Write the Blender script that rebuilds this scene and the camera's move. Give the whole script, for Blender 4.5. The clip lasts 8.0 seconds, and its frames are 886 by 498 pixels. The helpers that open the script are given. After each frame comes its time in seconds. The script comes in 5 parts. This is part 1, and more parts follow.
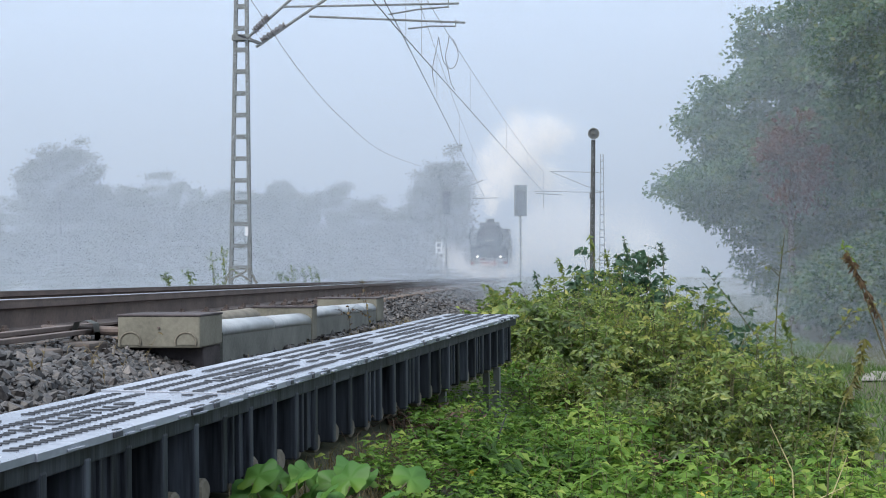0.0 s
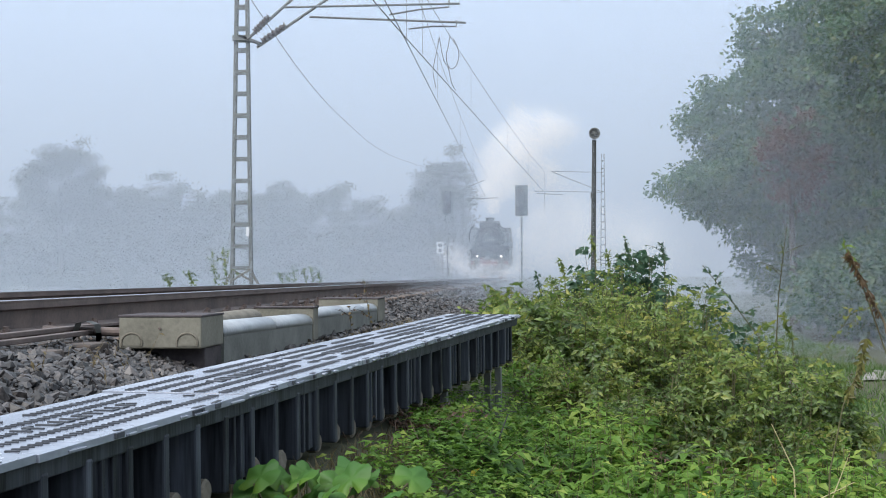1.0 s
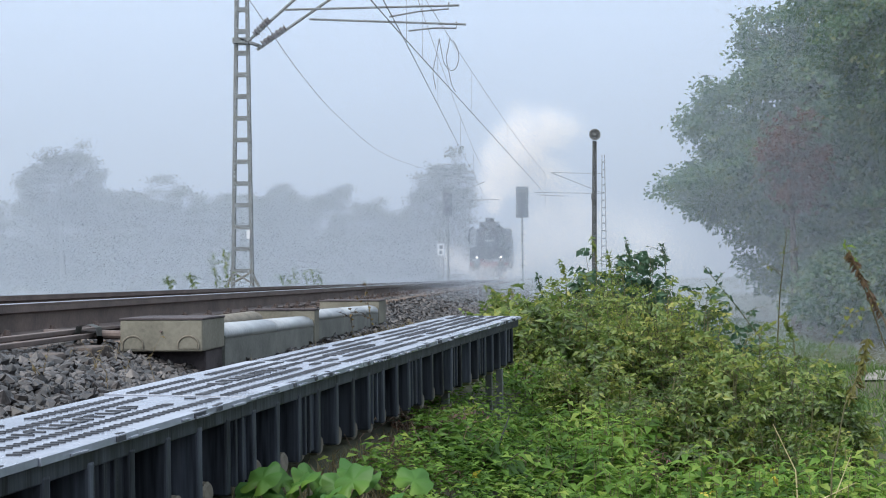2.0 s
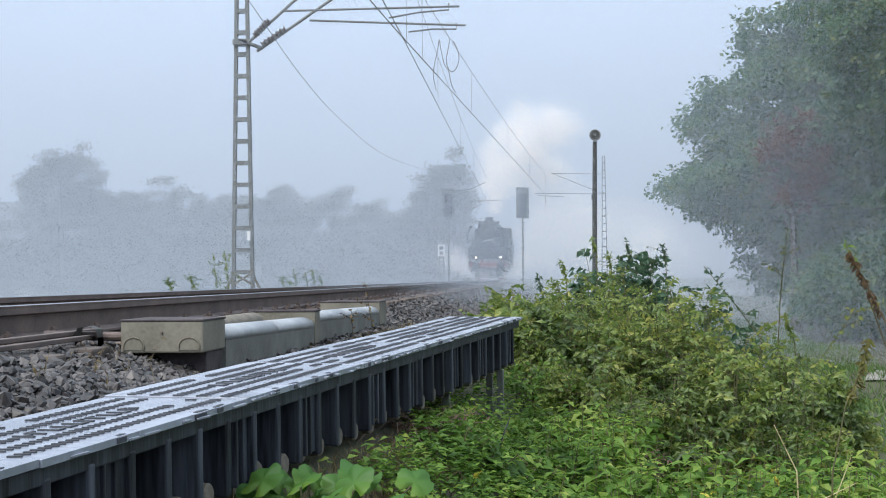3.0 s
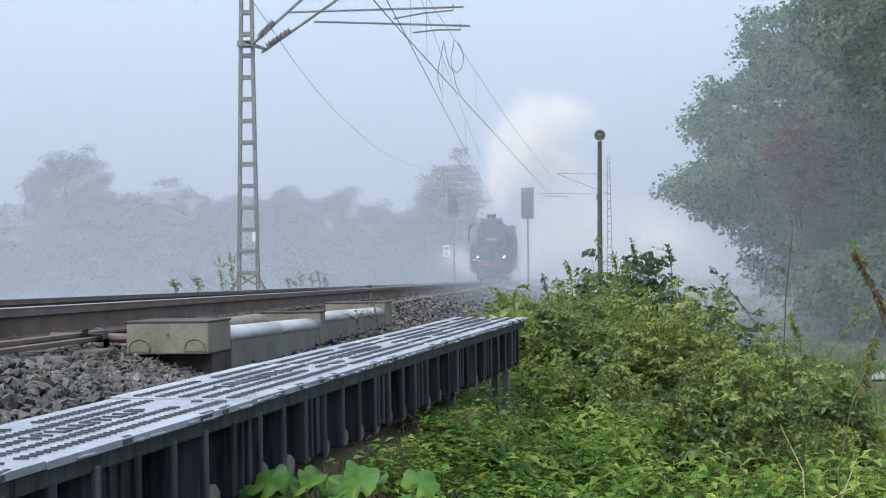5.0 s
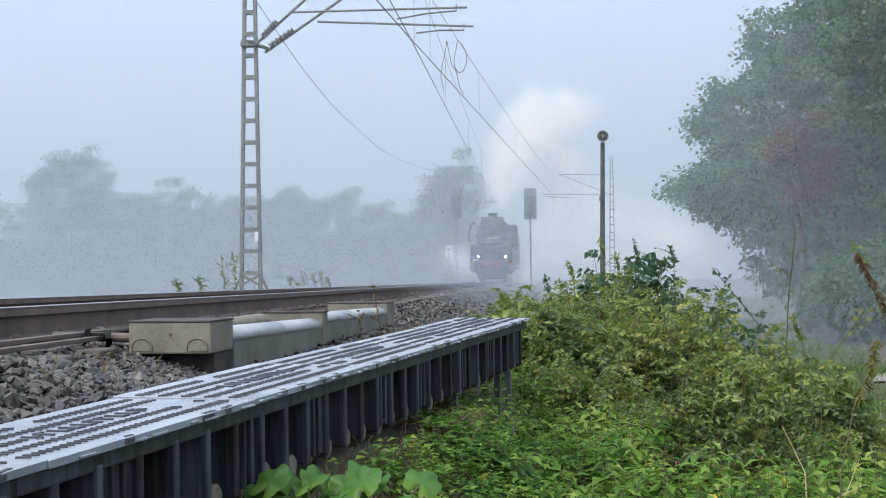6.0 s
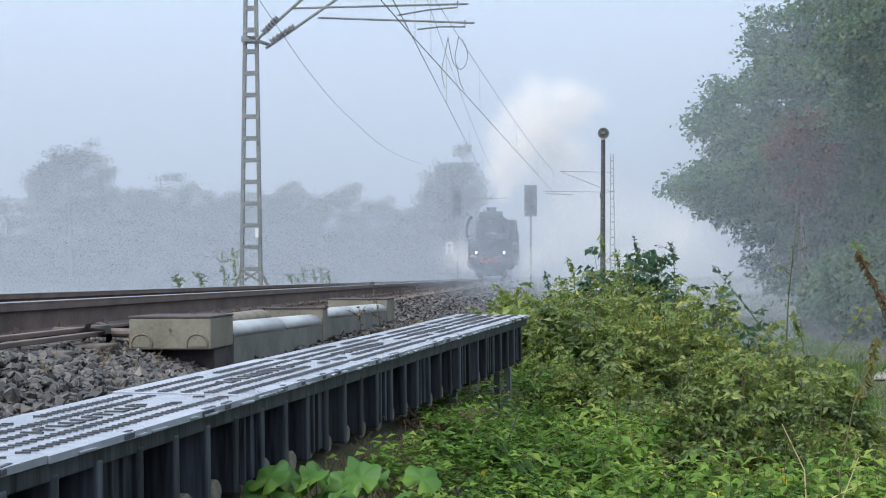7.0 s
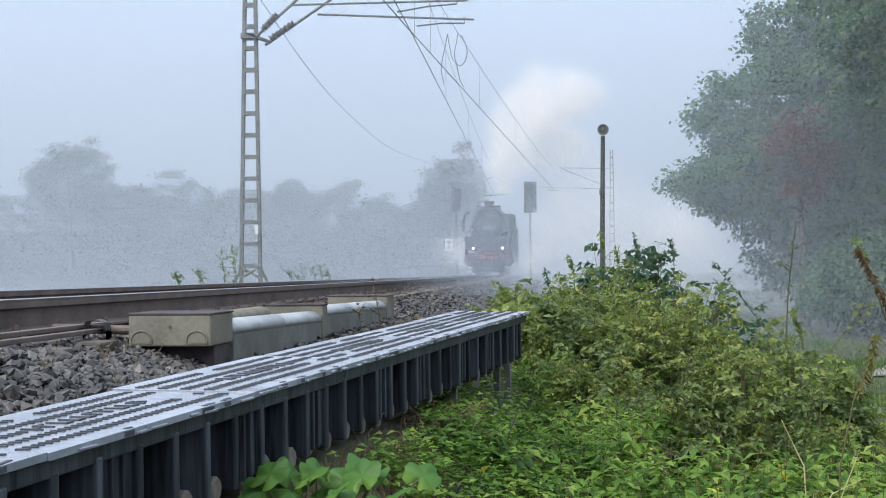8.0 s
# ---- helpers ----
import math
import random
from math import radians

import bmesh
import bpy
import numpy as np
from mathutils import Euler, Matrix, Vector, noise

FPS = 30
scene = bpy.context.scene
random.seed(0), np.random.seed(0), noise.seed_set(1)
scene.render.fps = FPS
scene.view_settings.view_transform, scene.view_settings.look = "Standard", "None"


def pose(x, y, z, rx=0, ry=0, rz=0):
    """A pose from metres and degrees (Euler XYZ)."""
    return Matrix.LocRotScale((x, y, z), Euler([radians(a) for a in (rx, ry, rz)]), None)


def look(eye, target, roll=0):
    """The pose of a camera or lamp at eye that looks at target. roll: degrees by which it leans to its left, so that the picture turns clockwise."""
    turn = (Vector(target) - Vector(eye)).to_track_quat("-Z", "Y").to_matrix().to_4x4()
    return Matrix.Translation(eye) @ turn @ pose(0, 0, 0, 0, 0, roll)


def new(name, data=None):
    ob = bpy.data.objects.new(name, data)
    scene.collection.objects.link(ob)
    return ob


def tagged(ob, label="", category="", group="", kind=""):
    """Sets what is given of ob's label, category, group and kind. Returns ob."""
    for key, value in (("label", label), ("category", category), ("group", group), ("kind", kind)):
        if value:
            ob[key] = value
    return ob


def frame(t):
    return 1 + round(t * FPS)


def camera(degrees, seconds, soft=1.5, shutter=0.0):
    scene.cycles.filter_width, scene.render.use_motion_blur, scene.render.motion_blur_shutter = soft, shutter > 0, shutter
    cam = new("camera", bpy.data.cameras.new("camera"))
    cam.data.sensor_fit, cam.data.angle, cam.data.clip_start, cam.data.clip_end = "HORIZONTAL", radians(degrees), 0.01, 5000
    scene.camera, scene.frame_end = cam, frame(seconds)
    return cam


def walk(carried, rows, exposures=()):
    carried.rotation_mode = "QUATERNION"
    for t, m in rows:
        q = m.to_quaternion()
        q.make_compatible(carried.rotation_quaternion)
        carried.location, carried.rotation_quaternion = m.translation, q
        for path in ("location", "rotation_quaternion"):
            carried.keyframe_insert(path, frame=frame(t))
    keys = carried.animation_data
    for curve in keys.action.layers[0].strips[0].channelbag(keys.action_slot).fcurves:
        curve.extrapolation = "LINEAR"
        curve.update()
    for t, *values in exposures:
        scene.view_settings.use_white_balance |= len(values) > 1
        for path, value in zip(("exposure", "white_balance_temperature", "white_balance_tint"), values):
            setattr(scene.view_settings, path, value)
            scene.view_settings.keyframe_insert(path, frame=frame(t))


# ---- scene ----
# A steam train comes out of the mist beside a raised plastic cable trough.
# z = 0 is the top of the rails, +y runs along the track.
EYE = 0.113
cam = camera(36.6, 8.0, soft=1.05)
walk(cam, [
    (0, pose(0, 0, EYE, 91.170, 0.000, 3.814)),
    (0.5, pose(0, 0, EYE, 91.165, 0.031, 3.827)),
    (1, pose(0, 0, EYE, 91.176, 0.112, 3.863)),
    (1.5, pose(0, 0, EYE, 91.214, 0.234, 3.888)),
    (3, pose(0, 0, EYE, 91.291, 0.453, 3.923)),
    (3.5, pose(0, 0, EYE, 91.271, 0.441, 3.973)),
    (4, pose(0, 0, EYE, 91.251, 0.533, 4.052)),
    (4.5, pose(0, 0, EYE, 91.287, 0.660, 4.120)),
    (6, pose(0, 0, EYE, 91.340, 0.451, 4.254)),
    (6.5, pose(0, 0, EYE, 91.267, 0.323, 4.256)),
    (7, pose(0, 0, EYE, 91.194, 0.257, 4.260)),
    (7.5, pose(0, 0, EYE, 91.114, 0.336, 4.250)),
    (8, pose(0, 0, EYE, 91.050, 0.317, 4.246)),
])

# ---- light: a bright sky over ground mist, a weak veiled sun ----
SUN_UP, SUN_TURN = 48.0, 218.0
world = bpy.data.worlds.new("misty_sky")
scene.world = world
world.use_nodes = True
wn, wl = world.node_tree.nodes, world.node_tree.links
wn.clear()
w_out = wn.new("ShaderNodeOutputWorld")
w_bg = wn.new("ShaderNodeBackground")
w_sky = wn.new("ShaderNodeTexSky")
w_sky.sky_type = "NISHITA"
w_sky.sun_disc = False
w_sky.sun_elevation, w_sky.sun_rotation = radians(SUN_UP), radians(SUN_TURN)
w_sky.dust_density, w_sky.air_density = 4.0, 1.5
w_co = wn.new("ShaderNodeTexCoord")
w_sep = wn.new("ShaderNodeSeparateXYZ")
w_ramp = wn.new("ShaderNodeValToRGB")
w_ramp.color_ramp.elements[0].position, w_ramp.color_ramp.elements[0].color = 0.0, (0.44, 0.50, 0.60, 1)
w_ramp.color_ramp.elements[1].position, w_ramp.color_ramp.elements[1].color = 1.0, (1.6, 1.85, 2.2, 1)
for w_at, w_col in ((0.08, (0.59, 0.69, 0.85, 1)), (0.2, (0.80, 0.97, 1.25, 1)), (0.45, (1.15, 1.35, 1.6, 1))):
    w_ramp.color_ramp.elements.new(w_at).color = w_col
w_low = wn.new("ShaderNodeMixRGB")
w_low.inputs["Fac"].default_value = 0.93
w_str = wn.new("ShaderNodeMixRGB")
w_str.blend_type, w_str.inputs["Fac"].default_value = "MULTIPLY", 1.0
w_str.inputs["Color2"].default_value = (0.1, 0.1, 0.1, 1)
wl.new(w_co.outputs["Generated"], w_sep.inputs[0])
wl.new(w_sep.outputs["Z"], w_ramp.inputs["Fac"])
wl.new(w_sky.outputs[0], w_str.inputs["Color1"])
wl.new(w_str.outputs[0], w_low.inputs["Color1"])
wl.new(w_ramp.outputs[0], w_low.inputs["Color2"])
wl.new(w_low.outputs[0], w_bg.inputs["Color"])
w_bg.inputs["Strength"].default_value = 1.0
wl.new(w_bg.outputs[0], w_out.inputs["Surface"])
sun = new("sun", bpy.data.lights.new("sun", "SUN"))
sun.data.energy, sun.data.angle, sun.data.color = 4.4, radians(50), (1.0, 0.985, 0.965)
sun.matrix_world = look((0, 0, 50), (-math.sin(radians(SUN_TURN)) * 50 * math.cos(radians(SUN_UP)), -math.cos(radians(SUN_TURN)) * 50 * math.cos(radians(SUN_UP)), 50 - 50 * math.sin(radians(SUN_UP))))
scene.view_settings.exposure = 0.0

# ---- materials ----
rng = np.random.default_rng(7)


def nodes_of(name):
    m = bpy.data.materials.new(name)
    m.use_nodes = True
    m.node_tree.nodes.clear()
    return m, m.node_tree.nodes, m.node_tree.links


def paint(name, c1, c2, rough=0.8, metal=0.0, scale=3.0, fine=40.0, bump=0.3, vary=0.0, island=0.0, spec=0.5, emit=None, stretch=(1, 1, 1), rough2=None):
    """A surface of two tones in patches, with fine grain in tone and relief; vary and island shift its value by object or by piece."""
    m, n, l = nodes_of(name)
    out, b = n.new("ShaderNodeOutputMaterial"), n.new("ShaderNodeBsdfPrincipled")
    co, mp = n.new("ShaderNodeTexCoord"), n.new("ShaderNodeMapping")
    mp.inputs["Scale"].default_value = stretch
    l.new(co.outputs["Object"], mp.inputs[0])
    if vary:
        oi, far_off = n.new("ShaderNodeObjectInfo"), n.new("ShaderNodeMath")
        far_off.operation, far_off.inputs[1].default_value = "MULTIPLY", 37.0
        l.new(oi.outputs["Random"], far_off.inputs[0])
        l.new(far_off.outputs[0], mp.inputs["Location"])
    t1, t2 = n.new("ShaderNodeTexNoise"), n.new("ShaderNodeTexNoise")
    t1.inputs["Scale"].default_value, t1.inputs["Detail"].default_value = scale, 6
    t2.inputs["Scale"].default_value, t2.inputs["Detail"].default_value = fine, 4
    l.new(mp.outputs[0], t1.inputs["Vector"])
    l.new(mp.outputs[0], t2.inputs["Vector"])
    ramp = n.new("ShaderNodeValToRGB")
    ramp.color_ramp.elements[0].position, ramp.color_ramp.elements[0].color = 0.35, (*c1, 1)
    ramp.color_ramp.elements[1].position, ramp.color_ramp.elements[1].color = 0.68, (*c2, 1)
    mixn = n.new("ShaderNodeMath")
    mixn.operation = "MULTIPLY_ADD"
    mixn.inputs[1].default_value = 0.35
    l.new(t2.outputs["Fac"], mixn.inputs[0])
    sh = n.new("ShaderNodeMath")
    sh.operation = "MULTIPLY"
    sh.inputs[1].default_value = 0.65
    l.new(t1.outputs["Fac"], sh.inputs[0])
    l.new(sh.outputs[0], mixn.inputs[2])
    l.new(mixn.outputs[0], ramp.inputs["Fac"])
    col = ramp.outputs["Color"]
    for amount, node, sock in ((vary, "ShaderNodeObjectInfo", "Random"), (island, "ShaderNodeNewGeometry", "Random Per Island")):
        if amount:
            src, hsv, mr = n.new(node), n.new("ShaderNodeHueSaturation"), n.new("ShaderNodeMapRange")
            mr.inputs["To Min"].default_value, mr.inputs["To Max"].default_value = 1 - amount, 1 + amount
            l.new(src.outputs[sock], mr.inputs["Value"])
            l.new(mr.outputs[0], hsv.inputs["Value"])
            l.new(col, hsv.inputs["Color"])
            col = hsv.outputs[0]
    l.new(col, b.inputs["Base Color"])
    b.inputs["Roughness"].default_value, b.inputs["Metallic"].default_value = rough, metal
    b.inputs["Specular IOR Level"].default_value = spec
    if rough2 is not None:
        rr = n.new("ShaderNodeMapRange")
        rr.inputs["From Min"].default_value, rr.inputs["From Max"].default_value = 0.35, 0.65
        rr.inputs["To Min"].default_value, rr.inputs["To Max"].default_value = rough, rough2
        l.new(t1.outputs["Fac"], rr.inputs["Value"])
        l.new(rr.outputs[0], b.inputs["Roughness"])
    if bump:
        bp = n.new("ShaderNodeBump")
        bp.inputs["Strength"].default_value, bp.inputs["Distance"].default_value = bump, 0.01
        l.new(mixn.outputs[0], bp.inputs["Height"])
        l.new(bp.outputs[0], b.inputs["Normal"])
    if emit:
        b.inputs["Emission Color"].default_value, b.inputs["Emission Strength"].default_value = (*emit[0], 1), emit[1]
    l.new(b.outputs[0], out.inputs["Surface"])
    return m


def leafy(name, tones, through_light=0.35, gloss=0.06):
    """Leaves: each leaf takes its own tone; light comes through them."""
    m, n, l = nodes_of(name)
    out, add, mix = n.new("ShaderNodeOutputMaterial"), n.new("ShaderNodeMixShader"), n.new("ShaderNodeMixShader")
    d, tr, g = n.new("ShaderNodeBsdfDiffuse"), n.new("ShaderNodeBsdfTranslucent"), n.new("ShaderNodeBsdfGlossy")
    geo, ramp = n.new("ShaderNodeNewGeometry"), n.new("ShaderNodeValToRGB")
    ramp.color_ramp.elements[0].color = (*tones[0], 1)
    ramp.color_ramp.elements[1].color = (*tones[-1], 1)
    for i, c in enumerate(tones[1:-1]):
        ramp.color_ramp.elements.new((i + 1) / (len(tones) - 1)).color = (*c, 1)
    co, ns, mm = n.new("ShaderNodeTexCoord"), n.new("ShaderNodeTexNoise"), n.new("ShaderNodeMath")
    ns.inputs["Scale"].default_value = 2.0
    l.new(co.outputs["Object"], ns.inputs["Vector"])
    mm.operation = "MULTIPLY_ADD"
    mm.inputs[1].default_value = 0.62
    sub = n.new("ShaderNodeMath")
    sub.operation = "MULTIPLY_ADD"
    sub.inputs[1].default_value, sub.inputs[2].default_value = 2.2, -0.9
    l.new(ns.outputs["Fac"], sub.inputs[0])
    l.new(geo.outputs["Random Per Island"], mm.inputs[0])
    l.new(sub.outputs[0], mm.inputs[2])
    l.new(mm.outputs[0], ramp.inputs["Fac"])
    l.new(ramp.outputs[0], d.inputs["Color"])
    l.new(ramp.outputs[0], tr.inputs["Color"])
    g.inputs["Roughness"].default_value = 0.45
    add.inputs["Fac"].default_value, mix.inputs["Fac"].default_value = through_light, gloss * 0.4
    l.new(d.outputs[0], add.inputs[1])
    l.new(tr.outputs[0], add.inputs[2])
    l.new(add.outputs[0], mix.inputs[1])
    l.new(g.outputs[0], mix.inputs[2])
    l.new(mix.outputs[0], out.inputs["Surface"])
    return m


def vapour(name, tint):
    """Water droplets in the air: light is scattered forwards and back."""
    m, n, l = nodes_of(name)
    out, d, tr, mix = n.new("ShaderNodeOutputMaterial"), n.new("ShaderNodeBsdfDiffuse"), n.new("ShaderNodeBsdfTranslucent"), n.new("ShaderNodeMixShader")
    d.inputs["Color"].default_value = tr.inputs["Color"].default_value = (*tint, 1)
    l.new(d.outputs[0], mix.inputs[1])
    l.new(tr.outputs[0], mix.inputs[2])
    last = mix.outputs[0]
    l.new(last, out.inputs["Surface"])
    return m


M_GRASS_GROUND = paint("grassy_soil", (0.02, 0.022, 0.011), (0.055, 0.055, 0.025), 0.95, scale=0.6, fine=12, bump=0.6)
M_GRAVEL = paint("pale_gravel", (0.13, 0.12, 0.1), (0.24, 0.22, 0.2), 0.9, scale=4, fine=60, bump=0.5)
M_STONE = paint("ballast_stone", (0.011, 0.0105, 0.0125), (0.072, 0.061, 0.054), 0.5, scale=9, fine=60, bump=1.0, island=0.9)
M_RAIL = paint("rusty_rail_steel", (0.065, 0.05, 0.045), (0.15, 0.11, 0.095), 0.7, 0.15, scale=4, fine=50, bump=0.3)
M_RAILTOP = paint("polished_rail_head", (0.35, 0.34, 0.34), (0.5, 0.5, 0.5), 0.22, 1.0, scale=6, fine=80, bump=0.05)
M_SLEEPER = paint("creosoted_sleeper", (0.05, 0.038, 0.032), (0.14, 0.105, 0.085), 0.85, scale=4, fine=30, bump=0.5, vary=0.25, stretch=(0.4, 2, 2))
M_CONCRETE = paint("weathered_concrete", (0.1, 0.093, 0.072), (0.195, 0.183, 0.145), 0.85, scale=5, fine=60, bump=0.3)
M_DUCT = paint("grey_concrete", (0.085, 0.087, 0.078), (0.165, 0.167, 0.15), 0.85, scale=5, fine=60, bump=0.3)
M_LUG = paint("tan_concrete", (0.09, 0.08, 0.062), (0.18, 0.157, 0.122), 0.9, scale=6, fine=60, bump=0.4)
M_LID_AND_SHADE = paint("dark_lid_and_shade", (0.04, 0.034, 0.036), (0.085, 0.072, 0.074), 0.8, scale=6, fine=60, bump=0.3, spec=0.2)
# Rounded duct top: the sky's highlight is put into this lighter grey.
M_DUCT_TOP = paint("lightened_duct_top", (0.22, 0.23, 0.24), (0.36, 0.375, 0.385), 0.4, 0.25, scale=4, fine=50, bump=0.06)
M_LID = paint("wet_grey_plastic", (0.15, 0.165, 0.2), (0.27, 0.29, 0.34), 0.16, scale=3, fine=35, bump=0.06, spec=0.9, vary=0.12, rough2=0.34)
M_LIDBAR = paint("matt_plastic_grip", (0.035, 0.038, 0.045), (0.07, 0.075, 0.085), 0.75, scale=8, fine=60, bump=0.3, spec=0.2)
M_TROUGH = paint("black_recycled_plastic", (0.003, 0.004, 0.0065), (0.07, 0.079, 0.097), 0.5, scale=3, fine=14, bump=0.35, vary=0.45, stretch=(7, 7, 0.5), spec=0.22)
M_STEEL = paint("galvanised_steel", (0.095, 0.1, 0.097), (0.16, 0.165, 0.155), 0.6, 0.3, scale=4, fine=40, bump=0.1)
M_WIRE = paint("dark_copper_wire", (0.02, 0.02, 0.02), (0.035, 0.035, 0.035), 0.7, 0.0, bump=0)
M_PORCELAIN = paint("brown_insulator", (0.075, 0.065, 0.062), (0.12, 0.105, 0.1), 0.3, bump=0)
M_POLE = paint("tarred_pole", (0.028, 0.03, 0.03), (0.06, 0.062, 0.06), 0.7, scale=5, bump=0.2)
M_SIGNAL = paint("signal_black", (0.02, 0.02, 0.022), (0.035, 0.035, 0.04), 0.6, bump=0.05)
M_WHITE = paint("white_enamel", (0.65, 0.65, 0.65), (0.8, 0.8, 0.8), 0.4, bump=0.02)
M_BLACK = paint("sooty_black_paint", (0.008, 0.008, 0.009), (0.025, 0.025, 0.027), 0.5, scale=3, bump=0.1)
M_RED = paint("red_paint", (0.13, 0.014, 0.01), (0.2, 0.024, 0.016), 0.5, scale=3, bump=0.05)
M_LENS = paint("lit_headlamp", (0.9, 0.88, 0.8), (0.95, 0.93, 0.85), 0.3, bump=0, emit=((1.0, 0.93, 0.8), 4.5))
M_BARK = paint("bark", (0.03, 0.027, 0.022), (0.085, 0.075, 0.06), 0.95, scale=4, fine=30, bump=0.8, stretch=(3, 3, 0.7))
M_STEM = paint("green_brown_stem", (0.05, 0.05, 0.02), (0.12, 0.11, 0.045), 0.8, scale=5, bump=0.1, island=0.3)
M_DRY = paint("dry_stalk", (0.09, 0.065, 0.038), (0.19, 0.15, 0.09), 0.9, scale=6, bump=0.1, island=0.4)
M_TWIG = paint("dead_twig", (0.045, 0.028, 0.02), (0.12, 0.08, 0.05), 0.9, scale=6, bump=0.1, island=0.4)
M_LEAF_DARK = leafy("deep_green_leaves", [(0.036, 0.08, 0.06), (0.068, 0.13, 0.08), (0.105, 0.175, 0.088), (0.17, 0.2, 0.085)], 0.42)
M_LEAF_RED = leafy("russet_leaves", [(0.05, 0.07, 0.045), (0.11, 0.075, 0.055), (0.19, 0.085, 0.07), (0.14, 0.11, 0.06)], 0.4)
M_LEAF_FAR = leafy("dull_green_leaves", [(0.025, 0.035, 0.018), (0.05, 0.06, 0.03), (0.07, 0.07, 0.035)])
M_LEAF_BUSH = leafy("yellowing_green_leaves", [(0.055, 0.09, 0.025), (0.12, 0.185, 0.04), (0.2, 0.25, 0.052), (0.36, 0.35, 0.09)], 0.5, 0.08)
M_LEAF_BLUE = leafy("cool_green_leaves", [(0.03, 0.07, 0.04), (0.055, 0.11, 0.06), (0.09, 0.15, 0.085)], 0.45)
M_LEAF_NETTLE = leafy("fresh_green_leaves", [(0.035, 0.08, 0.014), (0.085, 0.17, 0.026), (0.14, 0.24, 0.04), (0.25, 0.31, 0.065)], 0.45, 0.05)
M_LEAF_BIG = leafy("broad_green_leaf", [(0.022, 0.075, 0.032), (0.065, 0.145, 0.028), (0.14, 0.21, 0.026), (0.25, 0.28, 0.028)], 0.3, 0.04)
M_LEAF_DRY = leafy("withered_leaves", [(0.06, 0.035, 0.02), (0.12, 0.075, 0.03), (0.17, 0.15, 0.04)])
M_LEAF_YELLOW = leafy("yellowed_leaves", [(0.3, 0.26, 0.03), (0.42, 0.36, 0.05), (0.5, 0.42, 0.08)])
M_LEAF_SEED = leafy("seeding_stalk", [(0.05, 0.045, 0.015), (0.11, 0.1, 0.03), (0.19, 0.19, 0.04)])
M_GRASS = leafy("grass_blades", [(0.04, 0.08, 0.02), (0.07, 0.13, 0.03), (0.13, 0.17, 0.06)])
M_STRAW = leafy("dry_grass", [(0.06, 0.045, 0.022), (0.12, 0.09, 0.042), (0.22, 0.18, 0.085)])
M_STRAW_STEM = paint("straw", (0.3, 0.26, 0.12), (0.42, 0.37, 0.2), 0.8, scale=6, bump=0.1)
M_STEAM = vapour("steam", (0.97, 0.93, 0.89))
M_MIST = vapour("mist", (0.58, 0.645, 0.735))
M_MIST_FAR = vapour("far_mist", (0.6, 0.635, 0.7))


# ---- mesh helpers ----
def raw(name, v, f, m, parent=None, smooth=False):
    """One mesh object from arrays of corners and faces of equal length."""
    v, f = np.asarray(v, np.float32), np.asarray(f, np.int32)
    me = bpy.data.meshes.new(name)
    me.vertices.add(len(v))
    me.vertices.foreach_set("co", v.ravel())
    k = f.shape[1]
    me.loops.add(f.size)
    me.loops.foreach_set("vertex_index", f.ravel())
    me.polygons.add(len(f))
    me.polygons.foreach_set("loop_start", np.arange(len(f), dtype=np.int32) * k)
    me.polygons.foreach_set("loop_total", np.full(len(f), k, np.int32))
    me.polygons.foreach_set("use_smooth", np.full(len(f), smooth))
    me.update(calc_edges=True)
    me.materials.append(m)
    ob = new(name, me)
    ob.parent = parent
    return ob


def part(name, bm, material, parent=None, label="", smooth=False):
    me = bpy.data.meshes.new(name)
    bmesh.ops.recalc_face_normals(bm, faces=bm.faces)
    for f in bm.faces:
        f.smooth = smooth
    bm.to_mesh(me)
    bm.free()
    me.materials.append(material)
    ob = new(name, me)
    ob.parent = parent
    if label:
        tagged(ob, label)
    return ob


def base(name, x=0, y=0, z=0, rz=0):
    ob = new(name)
    ob.matrix_basis = pose(x, y, z, 0, 0, rz)
    return ob


def add_box(bm, c, s, bevel=0.0, turn=None, taper=1.0):
    r = bmesh.ops.create_cube(bm, size=1.0)
    vs = r["verts"]
    for v in vs:
        k = taper if v.co.z > 0 else 1.0
        v.co = Vector((v.co.x * s[0] * k, v.co.y * s[1] * k, v.co.z * s[2]))
    if bevel:
        es = list({e for v in vs for e in v.link_edges})
        g = bmesh.ops.bevel(bm, geom=es, offset=bevel, segments=2, profile=0.5, affect="EDGES")
        vs = list({v for f in g["faces"] for v in f.verts} | {v for v in vs if v.is_valid})
        vs = [v for v in vs if v.is_valid]
    mt = Matrix.Translation(c) @ (turn or Matrix.Identity(4))
    seen = set()
    todo = [v for v in vs]
    while todo:
        v = todo.pop()
        if v in seen:
            continue
        seen.add(v)
        for e in v.link_edges:
            o = e.other_vert(v)
            if o not in seen:
                todo.append(o)
    for v in seen:
        v.co = mt @ v.co
    return bm


def boxed(c, s, bevel=0.0, turn=None, taper=1.0):
    return add_box(bmesh.new(), c, s, bevel, turn, taper)


